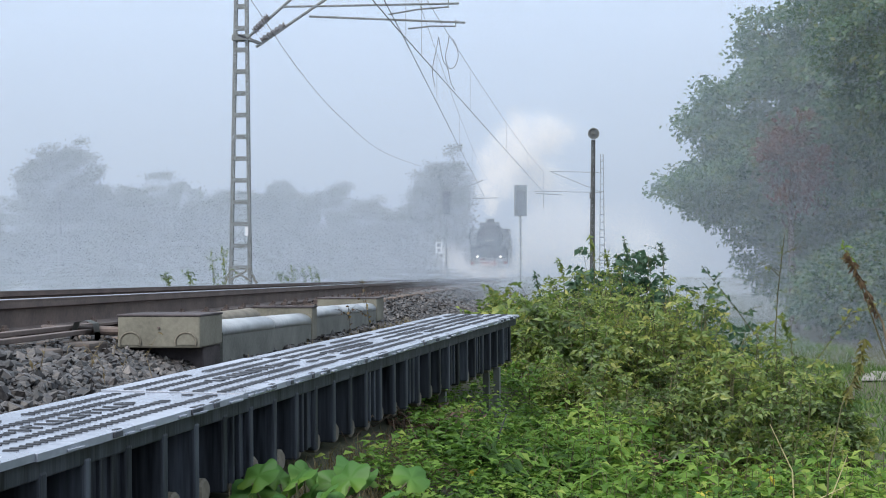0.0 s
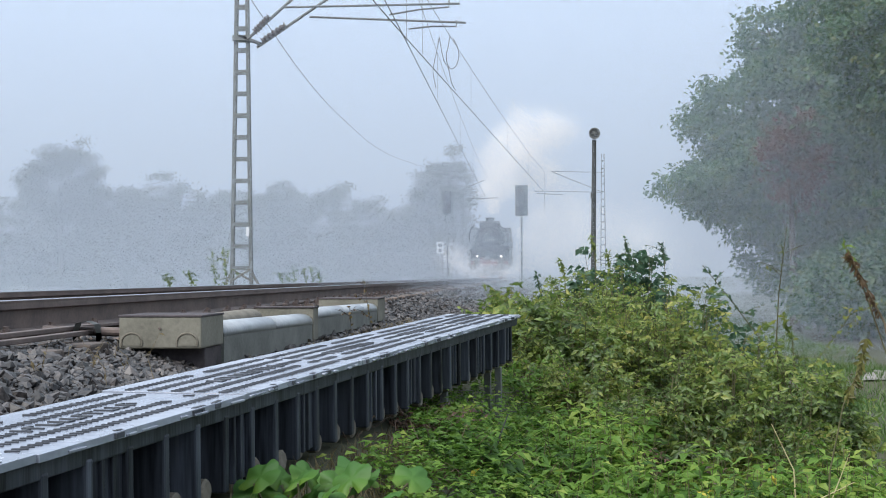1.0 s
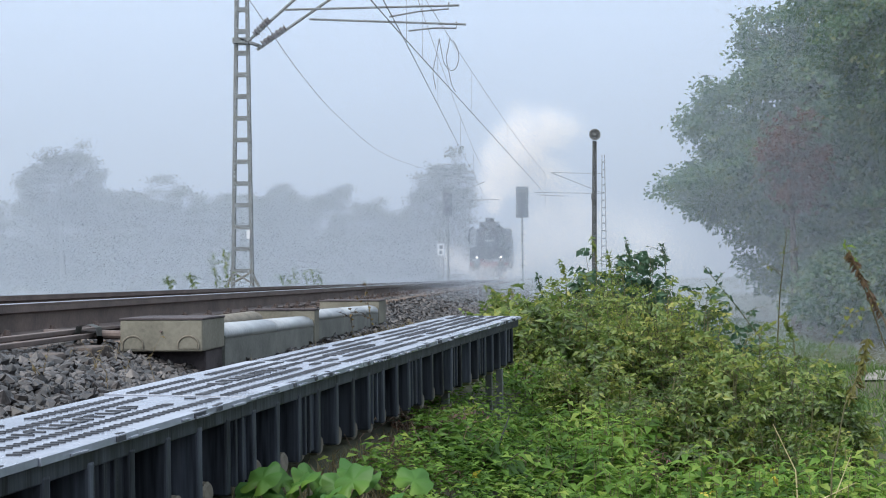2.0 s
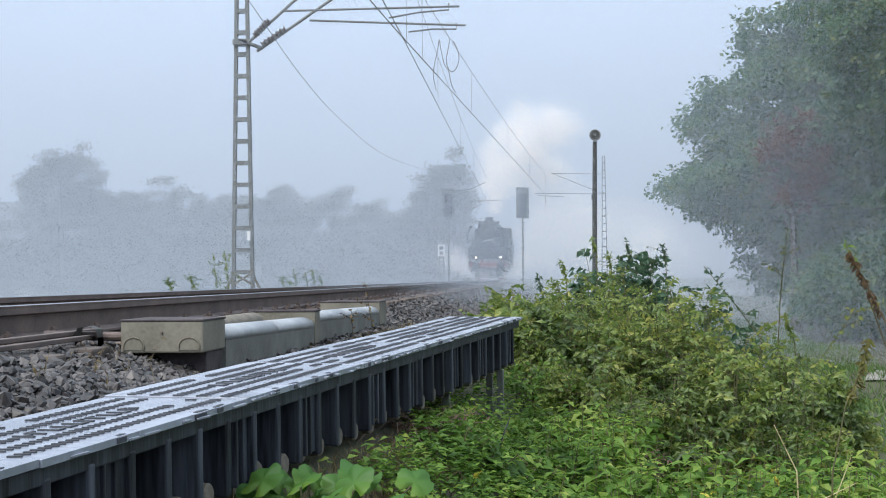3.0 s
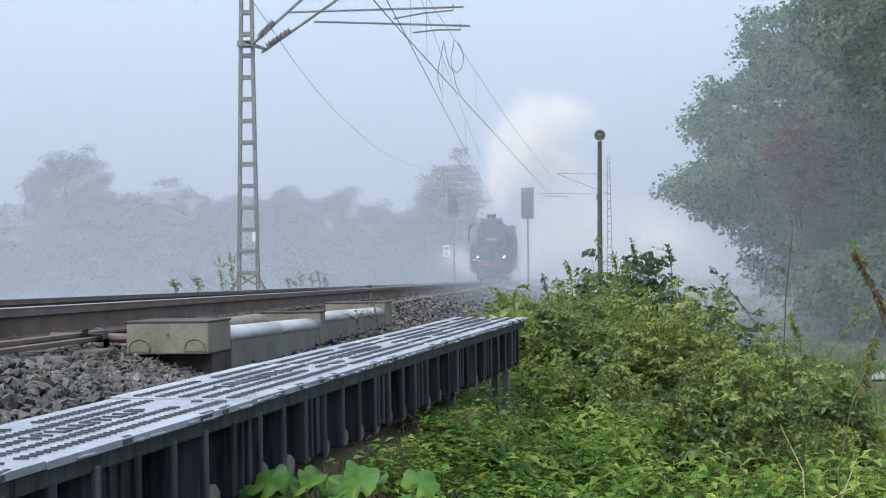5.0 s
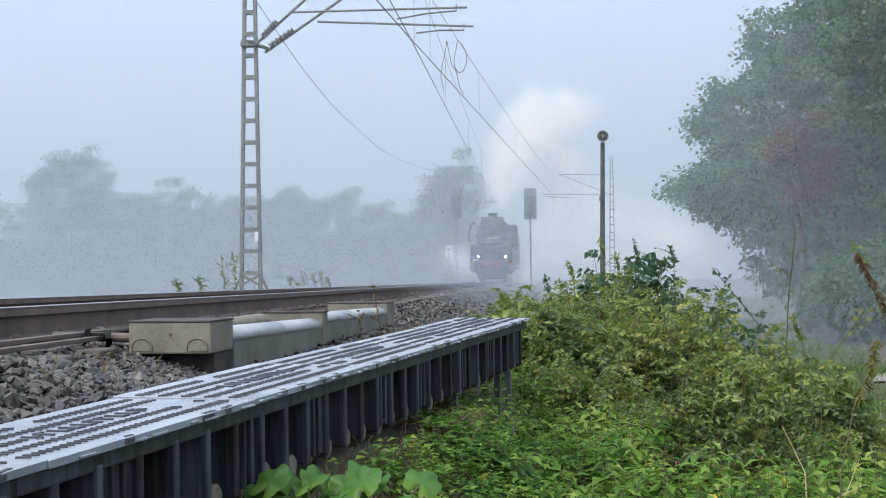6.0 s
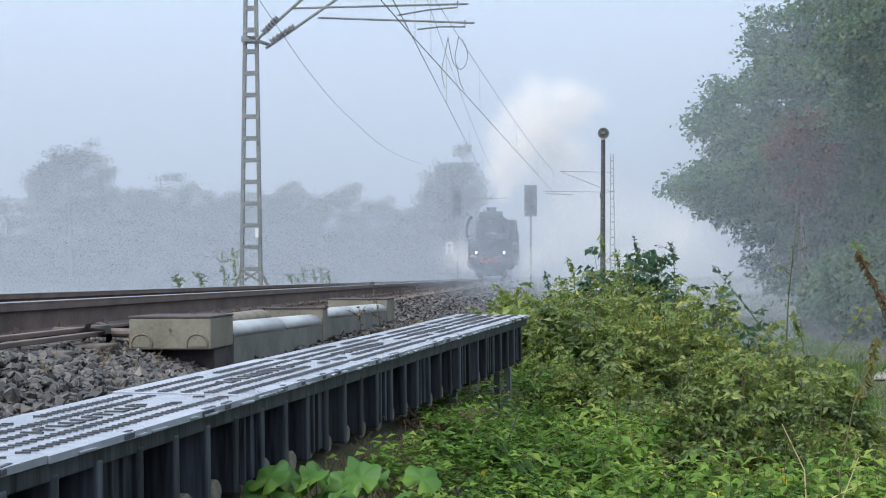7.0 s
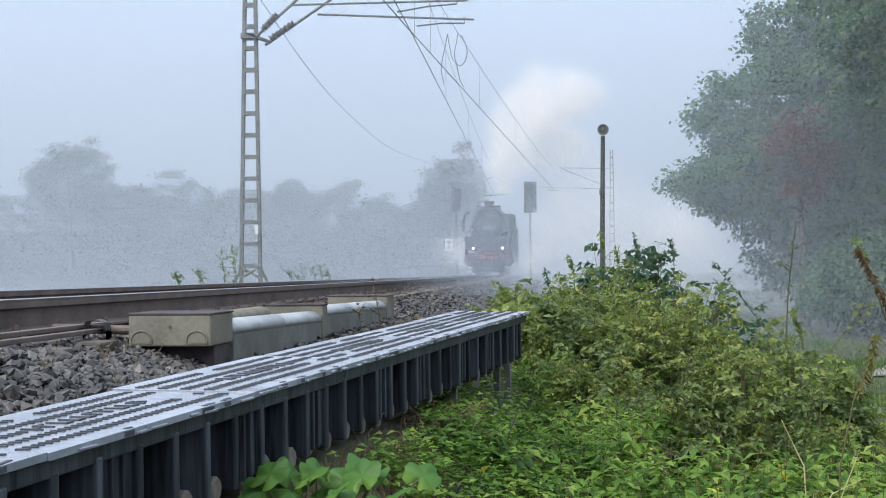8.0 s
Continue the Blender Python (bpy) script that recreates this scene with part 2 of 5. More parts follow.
def add_tube(bm, pts, radii, sides=8, caps=True):
    """A round bar along points, of changing radius."""
    pts = [Vector(p) for p in pts]
    if not hasattr(radii, "__len__"):
        radii = [radii] * len(pts)
    radii = [float(r) for r in radii]
    rings = []
    for i, p in enumerate(pts):
        d = (pts[min(i + 1, len(pts) - 1)] - pts[max(i - 1, 0)]).normalized()
        a = d.orthogonal().normalized() if not rings else (last - d * last.dot(d)).normalized()
        last = a
        b = d.cross(a)
        rings.append([bm.verts.new(p + radii[i] * (math.cos(2 * math.pi * j / sides) * a + math.sin(2 * math.pi * j / sides) * b)) for j in range(sides)])
    for r, s in zip(rings, rings[1:]):
        for j in range(sides):
            bm.faces.new((r[j], r[(j + 1) % sides], s[(j + 1) % sides], s[j]))
    if caps:
        bm.faces.new(rings[0][::-1])
        bm.faces.new(rings[-1])
    return bm


def eased(pts, k=8):
    """A smooth line through the points."""
    p = [np.array(q, float) for q in pts]
    p = [2 * p[0] - p[1]] + p + [2 * p[-1] - p[-2]]
    out = []
    for a, b, c, d in zip(p, p[1:], p[2:], p[3:]):
        for t in np.arange(k) / k:
            out.append(0.5 * (2 * b + (c - a) * t + (2 * a - 5 * b + 4 * c - d) * t * t + (3 * b - a - 3 * c + d) * t ** 3))
    return out + [p[-2]]


def tube(pts, radii, sides=8):
    return add_tube(bmesh.new(), pts, radii, sides)


def extrude_profile(profile, y0, y1, at=(0, 0)):
    bm = bmesh.new()
    a = [bm.verts.new((x + at[0], y0, z + at[1])) for x, z in profile]
    b = [bm.verts.new((x + at[0], y1, z + at[1])) for x, z in profile]
    k = len(profile)
    for i in range(k):
        bm.faces.new((a[i], a[(i + 1) % k], b[(i + 1) % k], b[i]))
    bm.faces.new(a[::-1])
    bm.faces.new(b)
    return bm


def unit(a):
    return a / np.maximum(np.linalg.norm(a, axis=1, keepdims=True), 1e-9)


LEAF4 = (np.array([(0, 0, 0), (-0.34, 0.42, 0.1), (0, 0.45, 0), (0.34, 0.42, 0.1), (0, 1, -0.12)], float), np.array([(0, 3, 2), (0, 2, 1), (1, 2, 4), (2, 3, 4)]))
LEAF2 = (np.array([(0, 0, 0), (-0.36, 0.5, 0.1), (0.36, 0.5, 0.1), (0, 1, -0.06)], float), np.array([(0, 2, 3), (0, 3, 1)]))
LEAF1 = (np.array([(-0.45, 0, 0), (0.45, 0.05, 0), (0, 1, 0)], float), np.array([(0, 1, 2)]))
LEAFM = (np.array([(0, 0, 0), (-0.24, 0.4, 0.08), (0, 0.43, 0), (0.24, 0.4, 0.08), (0, 1, -0.2)], float), np.array([(0, 3, 2), (0, 2, 1), (1, 2, 4), (2, 3, 4)]))
NARROW = (np.array([(0, 0, 0), (-0.17, 0.4, 0.05), (0, 0.45, 0), (0.17, 0.4, 0.05), (0, 1, -0.2)], float), np.array([(0, 3, 2), (0, 2, 1), (1, 2, 4), (2, 3, 4)]))


def place_leaves(pos, along, up, size, shape):
    """Copies of a leaf at pos, pointing along, its face towards up."""
    tv, tf = shape
    y = unit(along)
    z = unit(up - y * np.sum(up * y, 1, keepdims=True))
    x = np.cross(y, z)
    n = len(pos)
    v = pos[:, None, :] + size[:, None, None] * (tv[None, :, 0:1] * x[:, None, :] + tv[None, :, 1:2] * y[:, None, :] + tv[None, :, 2:3] * z[:, None, :])
    f = tf[None] + (np.arange(n) * len(tv))[:, None, None]
    return v.reshape(-1, 3), f.reshape(-1, tf.shape[1])


def many(name, shape_list, m, parent=None, smooth=False):
    vs, fs, k = [], [], 0
    for v, f in shape_list:
        vs.append(v)
        fs.append(f + k)
        k += len(v)
    return raw(name, np.concatenate(vs), np.concatenate(fs), m, parent, smooth)


def smooth01(x):
    x = np.clip(x, 0, 1)
    return x * x * (3 - 2 * x)


# the cable trough runs askew to the track and climbs a little
TROUGH_TURN, TROUGH_RISE, TROUGH_W, TROUGH_H = 9.754, 1.365, 0.38, 0.23
TROUGH_START = (-1.0902, 1.4236, -0.2353)
TRACK_X = -3.27


def trough_x(y):
    """The trough's outer face, over the length that the bank follows."""
    return -0.819 + 0.1719 * (np.clip(y, -8.0, 8.6) - 3.0)



def ground_z(x, y):
    """Height of the soil: a low bank that carries the track, falling to meadows on both sides."""
    x, y = np.asarray(x, float), np.asarray(y, float)
    u = x - trough_x(y)
    right = smooth01((u + 0.18 + 0.4 * smooth01((y - 4.4) / 2.6)) / 1.8)
    left = smooth01((-x - 6.9) / 2.6)
    bumps = 0.05 * np.sin(x * 1.7 + 0.6 * y) + 0.04 * np.sin(1.1 * y - 0.4 * x)
    return -0.42 - 1.0 * right - 0.85 * left + bumps * np.maximum(right, left)


# ---- ground ----
def build_ground():
    xs = np.concatenate([-np.geomspace(2500, 12, 26), np.arange(-11, 14, 0.4), np.geomspace(14.5, 2500, 26)])
    ys = np.concatenate([-np.geomspace(2500, 6, 18), np.arange(-5, 30, 0.5), np.geomspace(30, 2500, 40)])
    gx, gy = np.meshgrid(xs, ys)
    v = np.stack([gx, gy, ground_z(gx, gy)], -1).reshape(-1, 3)
    i = np.arange(len(ys) - 1)[:, None] * len(xs) + np.arange(len(xs) - 1)[None]
    f = np.stack([i, i + 1, i + 1 + len(xs), i + len(xs)], -1).reshape(-1, 4)
    ob = raw("ground", v, f, M_GRASS_GROUND, None, True)
    tagged(ob, "grassy ground of a low railway bank and misty meadows", "ground", kind="structure")
    # pale track along the foot of the trees
    ys = np.arange(19.2, 24, 0.4)
    left = 5.2 + 0.3 * (ys - 20.8) + 0.12 * np.sin(ys * 0.9)
    w = 0.8 + 0.15 * np.sin(ys * 1.7)
    v = []
    for x0 in (left, left + w):
        v.append(np.stack([x0, ys, ground_z(x0, ys) + 0.03], -1))
    v = np.concatenate(v)
    k = len(ys)
    i = np.arange(k - 1)
    ob = raw("path", v, np.stack([i, i + k, i + k + 1, i + 1], -1), M_GRAVEL)
    tagged(ob, "narrow pale gravel path beside the trees", "path", kind="structure")


# ---- track ----
RAIL_PROFILE = [(-0.036, 0.0), (-0.034, -0.012), (-0.036, -0.04), (-0.008, -0.05), (-0.008, -0.135), (-0.07, -0.155), (-0.07, -0.168),
                (0.07, -0.168), (0.07, -0.155), (0.008, -0.135), (0.008, -0.05), (0.036, -0.04), (0.034, -0.012), (0.036, 0.0)]


def stones(n, x_of, y_of, z_of, lo, hi, seed, cheap=False):
    """Broken stones of random cut: a squashed, jagged twelve-cornered lump each."""
    g = np.random.default_rng(seed)
    t = (1 + 5 ** 0.5) / 2
    iv = np.array([(-1, t, 0), (1, t, 0), (-1, -t, 0), (1, -t, 0), (0, -1, t), (0, 1, t), (0, -1, -t), (0, 1, -t), (t, 0, -1), (t, 0, 1), (-t, 0, -1), (-t, 0, 1)], float) / 1.9
    fi = np.array([(0, 11, 5), (0, 5, 1), (0, 1, 7), (0, 7, 10), (0, 10, 11), (1, 5, 9), (5, 11, 4), (11, 10, 2), (10, 7, 6), (7, 1, 8), (3, 9, 4), (3, 4, 2), (3, 2, 6), (3, 6, 8), (3, 8, 9), (4, 9, 5), (2, 4, 11), (6, 2, 10), (8, 6, 7), (9, 8, 1)])
    if cheap:
        iv = np.array([(1, 0, 0), (-1, 0, 0), (0, 1, 0), (0, -1, 0), (0, 0, 1), (0, 0, -1)], float) * 1.15
        fi = np.array([(0, 2, 4), (2, 1, 4), (1, 3, 4), (3, 0, 4), (2, 0, 5), (1, 2, 5), (3, 1, 5), (0, 3, 5)])
    size = lo + (hi - lo) * g.random(n) ** 1.5
    s3 = size[:, None] * g.uniform((0.6, 0.6, 0.3), (1.5, 1.15, 0.85), (n, 3))
    spin = g.uniform(0, math.pi, n)
    q = unit(np.stack([np.cos(spin), g.normal(size=n) * 0.28, g.normal(size=n) * 0.28, np.sin(spin)], -1))
    w, a, b, c = q.T
    R = np.stack([np.stack([1 - 2 * (b * b + c * c), 2 * (a * b - c * w), 2 * (a * c + b * w)], -1),
                  np.stack([2 * (a * b + c * w), 1 - 2 * (a * a + c * c), 2 * (b * c - a * w)], -1),
                  np.stack([2 * (a * c - b * w), 2 * (b * c + a * w), 1 - 2 * (a * a + b * b)], -1)], 1)
    v = iv[None] * g.uniform(0.62, 1.2, (n, len(iv), 1)) * s3[:, None, :]
    v = np.einsum("nij,nkj->nki", R, v)
    x, y = x_of(g, n), y_of(g, n)
    v += np.stack([x, y, z_of(x, y) + g.uniform(-0.015, 0.015, n)], -1)[:, None, :]
    return v.reshape(-1, 3), (fi[None] + (np.arange(n) * len(iv))[:, None, None]).reshape(-1, 3)


def ballast_z(x, y):
    """Ballast heaped level with the sleepers and sloping off at the shoulders."""
    d = np.abs(np.asarray(x) - TRACK_X)
    edge = np.where(np.asarray(x) > TRACK_X, 1.42, 1.6)
    return -0.2 + np.where(d > edge, -(d - edge) * 0.3, 0.0) + 0.05 * np.exp(-((d - edge + 0.05) / 0.2) ** 2) * smooth01((5.4 - np.asarray(y)) / 1.2) - 0.05 * smooth01((np.asarray(y) - 4.8) / 0.9) * smooth01((np.asarray(x) + 2.1) / 0.2)


def build_track():
    track = base("railway_track")
    tagged(track, "straight railway track with rusty rails on dark sleepers", "railway track")
    for side in (-1, 1):
        x = TRACK_X + side * 0.7535
        r = part("rail", extrude_profile(RAIL_PROFILE, -12, 260, (x, 0)), M_RAIL, track)
        part("rail_head", extrude_profile([(-0.026, 0.0), (-0.024, 0.003), (0.024, 0.003), (0.026, 0.0)], -12, 260, (x, 0)), M_RAILTOP, r, "polished running surface")
    bm = boxed((0, 0, 0), (2.6, 0.26, 0.15), 0.012)
    first = part("sleeper", bm, M_SLEEPER, track)
    plate = boxed((0, 0, 0.008), (0.34, 0.16, 0.018))
    for k in (-1, 1):
        add_box(plate, (k * 0.095, 0, 0.03), (0.05, 0.09, 0.03), 0.006)
        add_tube(plate, [(k * 0.105, 0.0, 0.02), (k * 0.105, 0.0, 0.075)], 0.014, 6)
        add_tube(plate, [(k * (0.1 + 0.015 * math.cos(a)), 0.028 * math.cos(a), 0.035 + 0.026 * math.sin(a)) for a in np.linspace(0, math.pi, 7)], 0.006, 5)
        add_tube(plate, [(k * 0.105, 0.0, 0.045), (k * 0.105, 0.0, 0.062)], 0.024, 6)
    clip = part("rail_fastening", plate, M_RAIL, first)
    clip.location = (0.7535, 0, 0.075)
    y = -2.2
    g = np.random.default_rng(3)
    for i in range(230):
        ob = first if i == 0 else new("sleeper", first.data)
        ob.parent = track
        ob.matrix_basis = pose(TRACK_X + g.uniform(-0.02, 0.02), y, -0.262, 0, 0, g.uniform(-0.4, 0.4))
        if i > 62:
            y += 0.63
            continue
        for side in ((1, -1) if i else (-1,)):
            c = new("rail_fastening", clip.data)
            c.parent, c.location = ob, (side * 0.7535, 0, 0.075)
        y += 0.63
    # ballast, nearest in small broken stones
    xs = np.concatenate([[-6.3], np.linspace(-5.3, -0.3, 26)])
    ys = np.concatenate([np.arange(-12, 40, 0.8), np.geomspace(40, 260, 20)])
    gx, gy = np.meshgrid(xs, ys)
    gx = np.minimum(gx, trough_x(gy) - 0.3)
    gz = np.maximum(ballast_z(gx, gy) - 0.05, -0.43)
    gz[:, 0] -= 0.4
    gz[:, -1] -= 0.6
    i = np.arange(len(ys) - 1)[:, None] * len(xs) + np.arange(len(xs) - 1)[None]
    bed = raw("ballast_bed", np.stack([gx, gy, gz], -1).reshape(-1, 3), np.stack([i, i + 1, i + 1 + len(xs), i + len(xs)], -1).reshape(-1, 4), M_STONE, None, True)
    tagged(bed, "grey stone ballast bed under the track", "ballast", kind="structure")

    def right_x(lo, hi):
        return lambda g, n: g.uniform(lo, hi, n)

    def z_of(x, y):
        return np.maximum(ballast_z(x, y) - 0.012, ground_z(x, y) - 0.01)

    def up_to_trough(g, n):
        return -2.35 + g.random(n) * 1.0

    sets = [stones(12000, up_to_trough, lambda g, n: g.uniform(1.9, 7.5, n), z_of, 0.014, 0.038, 1),
            stones(9000, right_x(-2.3, -0.6), lambda g, n: g.uniform(7.5, 20, n), z_of, 0.018, 0.038, 2, True),
            stones(6500, right_x(-2.3, -0.2), lambda g, n: 20 + 45 * g.random(n) ** 1.4, z_of, 0.03, 0.055, 4, True),
            stones(4500, right_x(-4.9, -1.9), lambda g, n: 2 + 40 * g.random(n) ** 1.3, lambda x, y: np.full(len(x), -0.245), 0.03, 0.045, 5, True)]
    heap = many("ballast_stones", sets, M_STONE)
    tagged(heap, "loose broken grey and brown ballast stones", "ballast", kind="stuff")


# ---- raised cable trough ----
def build_trough():
    """Local x across (0 at the outer face, negative towards the track), y along."""
    W, H = TROUGH_W, TROUGH_H
    th = base("raised_cable_trough")
    th.matrix_basis = pose(*TROUGH_START, TROUGH_RISE, 0, -TROUGH_TURN)
    tagged(th, "raised black plastic cable trough with wet grey gripped lids", "cable trough")
    pitch, n_rib = 0.174, 34
    y0 = 0.0
    L = pitch * n_rib
    g = np.random.default_rng(11)
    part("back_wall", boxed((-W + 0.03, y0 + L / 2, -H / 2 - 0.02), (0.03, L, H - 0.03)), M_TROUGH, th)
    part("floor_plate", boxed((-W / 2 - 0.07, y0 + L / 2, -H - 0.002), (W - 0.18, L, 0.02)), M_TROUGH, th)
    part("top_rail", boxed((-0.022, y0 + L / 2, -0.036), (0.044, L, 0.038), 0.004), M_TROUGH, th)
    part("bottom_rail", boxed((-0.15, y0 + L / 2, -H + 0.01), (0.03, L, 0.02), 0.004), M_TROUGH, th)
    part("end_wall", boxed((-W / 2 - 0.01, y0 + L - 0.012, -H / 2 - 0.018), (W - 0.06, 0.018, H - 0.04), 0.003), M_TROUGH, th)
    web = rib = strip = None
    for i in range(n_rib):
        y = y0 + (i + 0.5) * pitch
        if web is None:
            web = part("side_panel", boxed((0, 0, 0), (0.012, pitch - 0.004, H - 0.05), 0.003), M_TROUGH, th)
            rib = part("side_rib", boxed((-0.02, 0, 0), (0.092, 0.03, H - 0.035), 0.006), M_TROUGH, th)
            wb, rb = web, rib
        else:
            wb, rb = new("side_panel", web.data), new("side_rib", rib.data)
            wb.parent = rb.parent = th
        flush = i % 7 in (0, 4)
        wb.location = (-0.1 if not flush else -0.016 - g.uniform(0, 0.006), y, -H / 2 - 0.02)
        rb.location = (-0.024, y - pitch / 2 + g.uniform(-0.004, 0.004), -H / 2 - 0.024)
        if flush:
            for dy in (-0.03, 0.018):
                if strip is None:
                    strip = sb = part("stiffener", boxed((0, 0, 0), (0.014, 0.014, H - 0.05), 0.003), M_TROUGH, th)
                else:
                    sb = new("stiffener", strip.data)
                    sb.parent = th
                sb.location = (-0.009, y + dy + g.uniform(-0.006, 0.006), -H / 2 - 0.02)
    # rounded feet under the side
    foot = None
    for i in range(n_rib):
        if foot is None:
            foot = ob = part("foot_lug", tube([(-0.03, 0, 0), (-0.003, 0, 0), (0.003, 0, 0)], [0.032, 0.032, 0.025], 14), M_LUG, th, "pale rounded foot lug")
        else:
            ob = new("foot_lug", foot.data)
            ob.parent = th
        ob.location = (-0.026 + g.uniform(-0.006, 0.006), y0 + (i + 0.55) * pitch + g.uniform(-0.012, 0.012), -H + 0.006 + g.uniform(-0.006, 0.004))
    # lids, one metre each, with rows of grip bars
    y = y0
    k = 0
    while y < y0 + L - 0.05:
        ln = min(1.0, y0 + L - y)
        dz, tilt = g.uniform(-0.001, 0.001), g.uniform(-0.06, 0.06)
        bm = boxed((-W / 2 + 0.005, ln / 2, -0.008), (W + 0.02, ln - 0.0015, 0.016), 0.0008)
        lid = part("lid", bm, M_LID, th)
        lid.matrix_basis = pose(g.uniform(-0.004, 0.004), y, dz, tilt, g.uniform(-0.4, 0.4), 0)
        bars = bmesh.new()
        rows = [-0.052, -0.118, -0.184, -0.25, -0.316]
        for r, rx in enumerate(rows):
            q = 0.02
            skip = g.uniform(0.1, ln - 0.1)
            while q < ln - 0.03:
                lettered = r == 2 and 0.25 < q < 0.75
                if not lettered and abs(q - skip) > 0.05 * (r % 3):
                    a = g.uniform(0.85, 1.1)
                    add_box(bars, (rx, q, 0.0015), (0.028 * a, 0.009, 0.004), 0, Matrix.Rotation(radians(18), 4, "Z"))
                q += 0.0265
        tagged(part("grip_pattern", bars, M_LIDBAR, lid, "matt dark raised grip bars"), kind="stuff")
        marks = bmesh.new()
        q = 0.27
        while q < min(0.74, ln - 0.05):
            add_box(marks, (-0.184, q, 0.001), (0.05, 0.009, 0.005))
            add_box(marks, (-0.184 + g.choice([-0.02, 0.0, 0.02]), q + 0.016, 0.001), (0.009, 0.028, 0.005))
            q += g.choice([0.045, 0.055, 0.05])
        part("raised_marking", marks, M_LIDBAR, lid)
        edge = bmesh.new()
        q = 0.03
        while q < ln - 0.05:
            w = g.uniform(0.03, 0.09)
            if g.random() < 0.7:
                add_box(edge, (0.014 + g.uniform(-0.003, 0.004), q + w / 2, -0.01 + g.uniform(-0.003, 0.002)), (0.014, w, 0.006), 0.0015, Matrix.Rotation(g.uniform(-0.12, 0.12), 4, "Z"))
            if g.random() < 0.5:
                add_box(edge, (-W - 0.008, q + w / 2, -0.006), (0.012, w, 0.008), 0.0015)
            q += w + g.uniform(0.01, 0.05)
        tagged(part("lid_tab", edge, M_LID, lid), kind="stuff")
        gaps = bmesh.new()
        for q in g.uniform(0.05, ln - 0.05, 4):
            add_box(gaps, (0.0165, q, -0.007), (0.007, g.uniform(0.01, 0.045), 0.011), 0, Matrix.Rotation(g.uniform(-0.08, 0.08), 4, "Z"))
            add_box(gaps, (0.004, q + 0.02, 0.0005), (g.uniform(0.004, 0.014), g.uniform(0.02, 0.07), 0.002), 0, Matrix.Rotation(g.uniform(-0.2, 0.2), 4, "Z"))
        tagged(part("edge_wear", gaps, M_LIDBAR, lid), kind="stuff")
        y += 1.0
        k += 1
    # galvanised angle posts under the raised end
    for y in (4.45, 5.42):
        for k, dx in enumerate((-0.012, -0.075) if y > 5 else (-0.06,)):
            drop = H + (0.75 if y > 5 else 0.55)
            yy = y + 0.04 * k
            bm = boxed((dx, yy, -(H + drop) / 2 - 0.01), (0.028, 0.006, drop - H), 0.001)
            add_box(bm, (dx + 0.014, yy + 0.014, -(H + drop) / 2 - 0.01), (0.006, 0.034, drop - H), 0.001)
            part("post", bm, M_STEEL, th, "galvanised angle post")


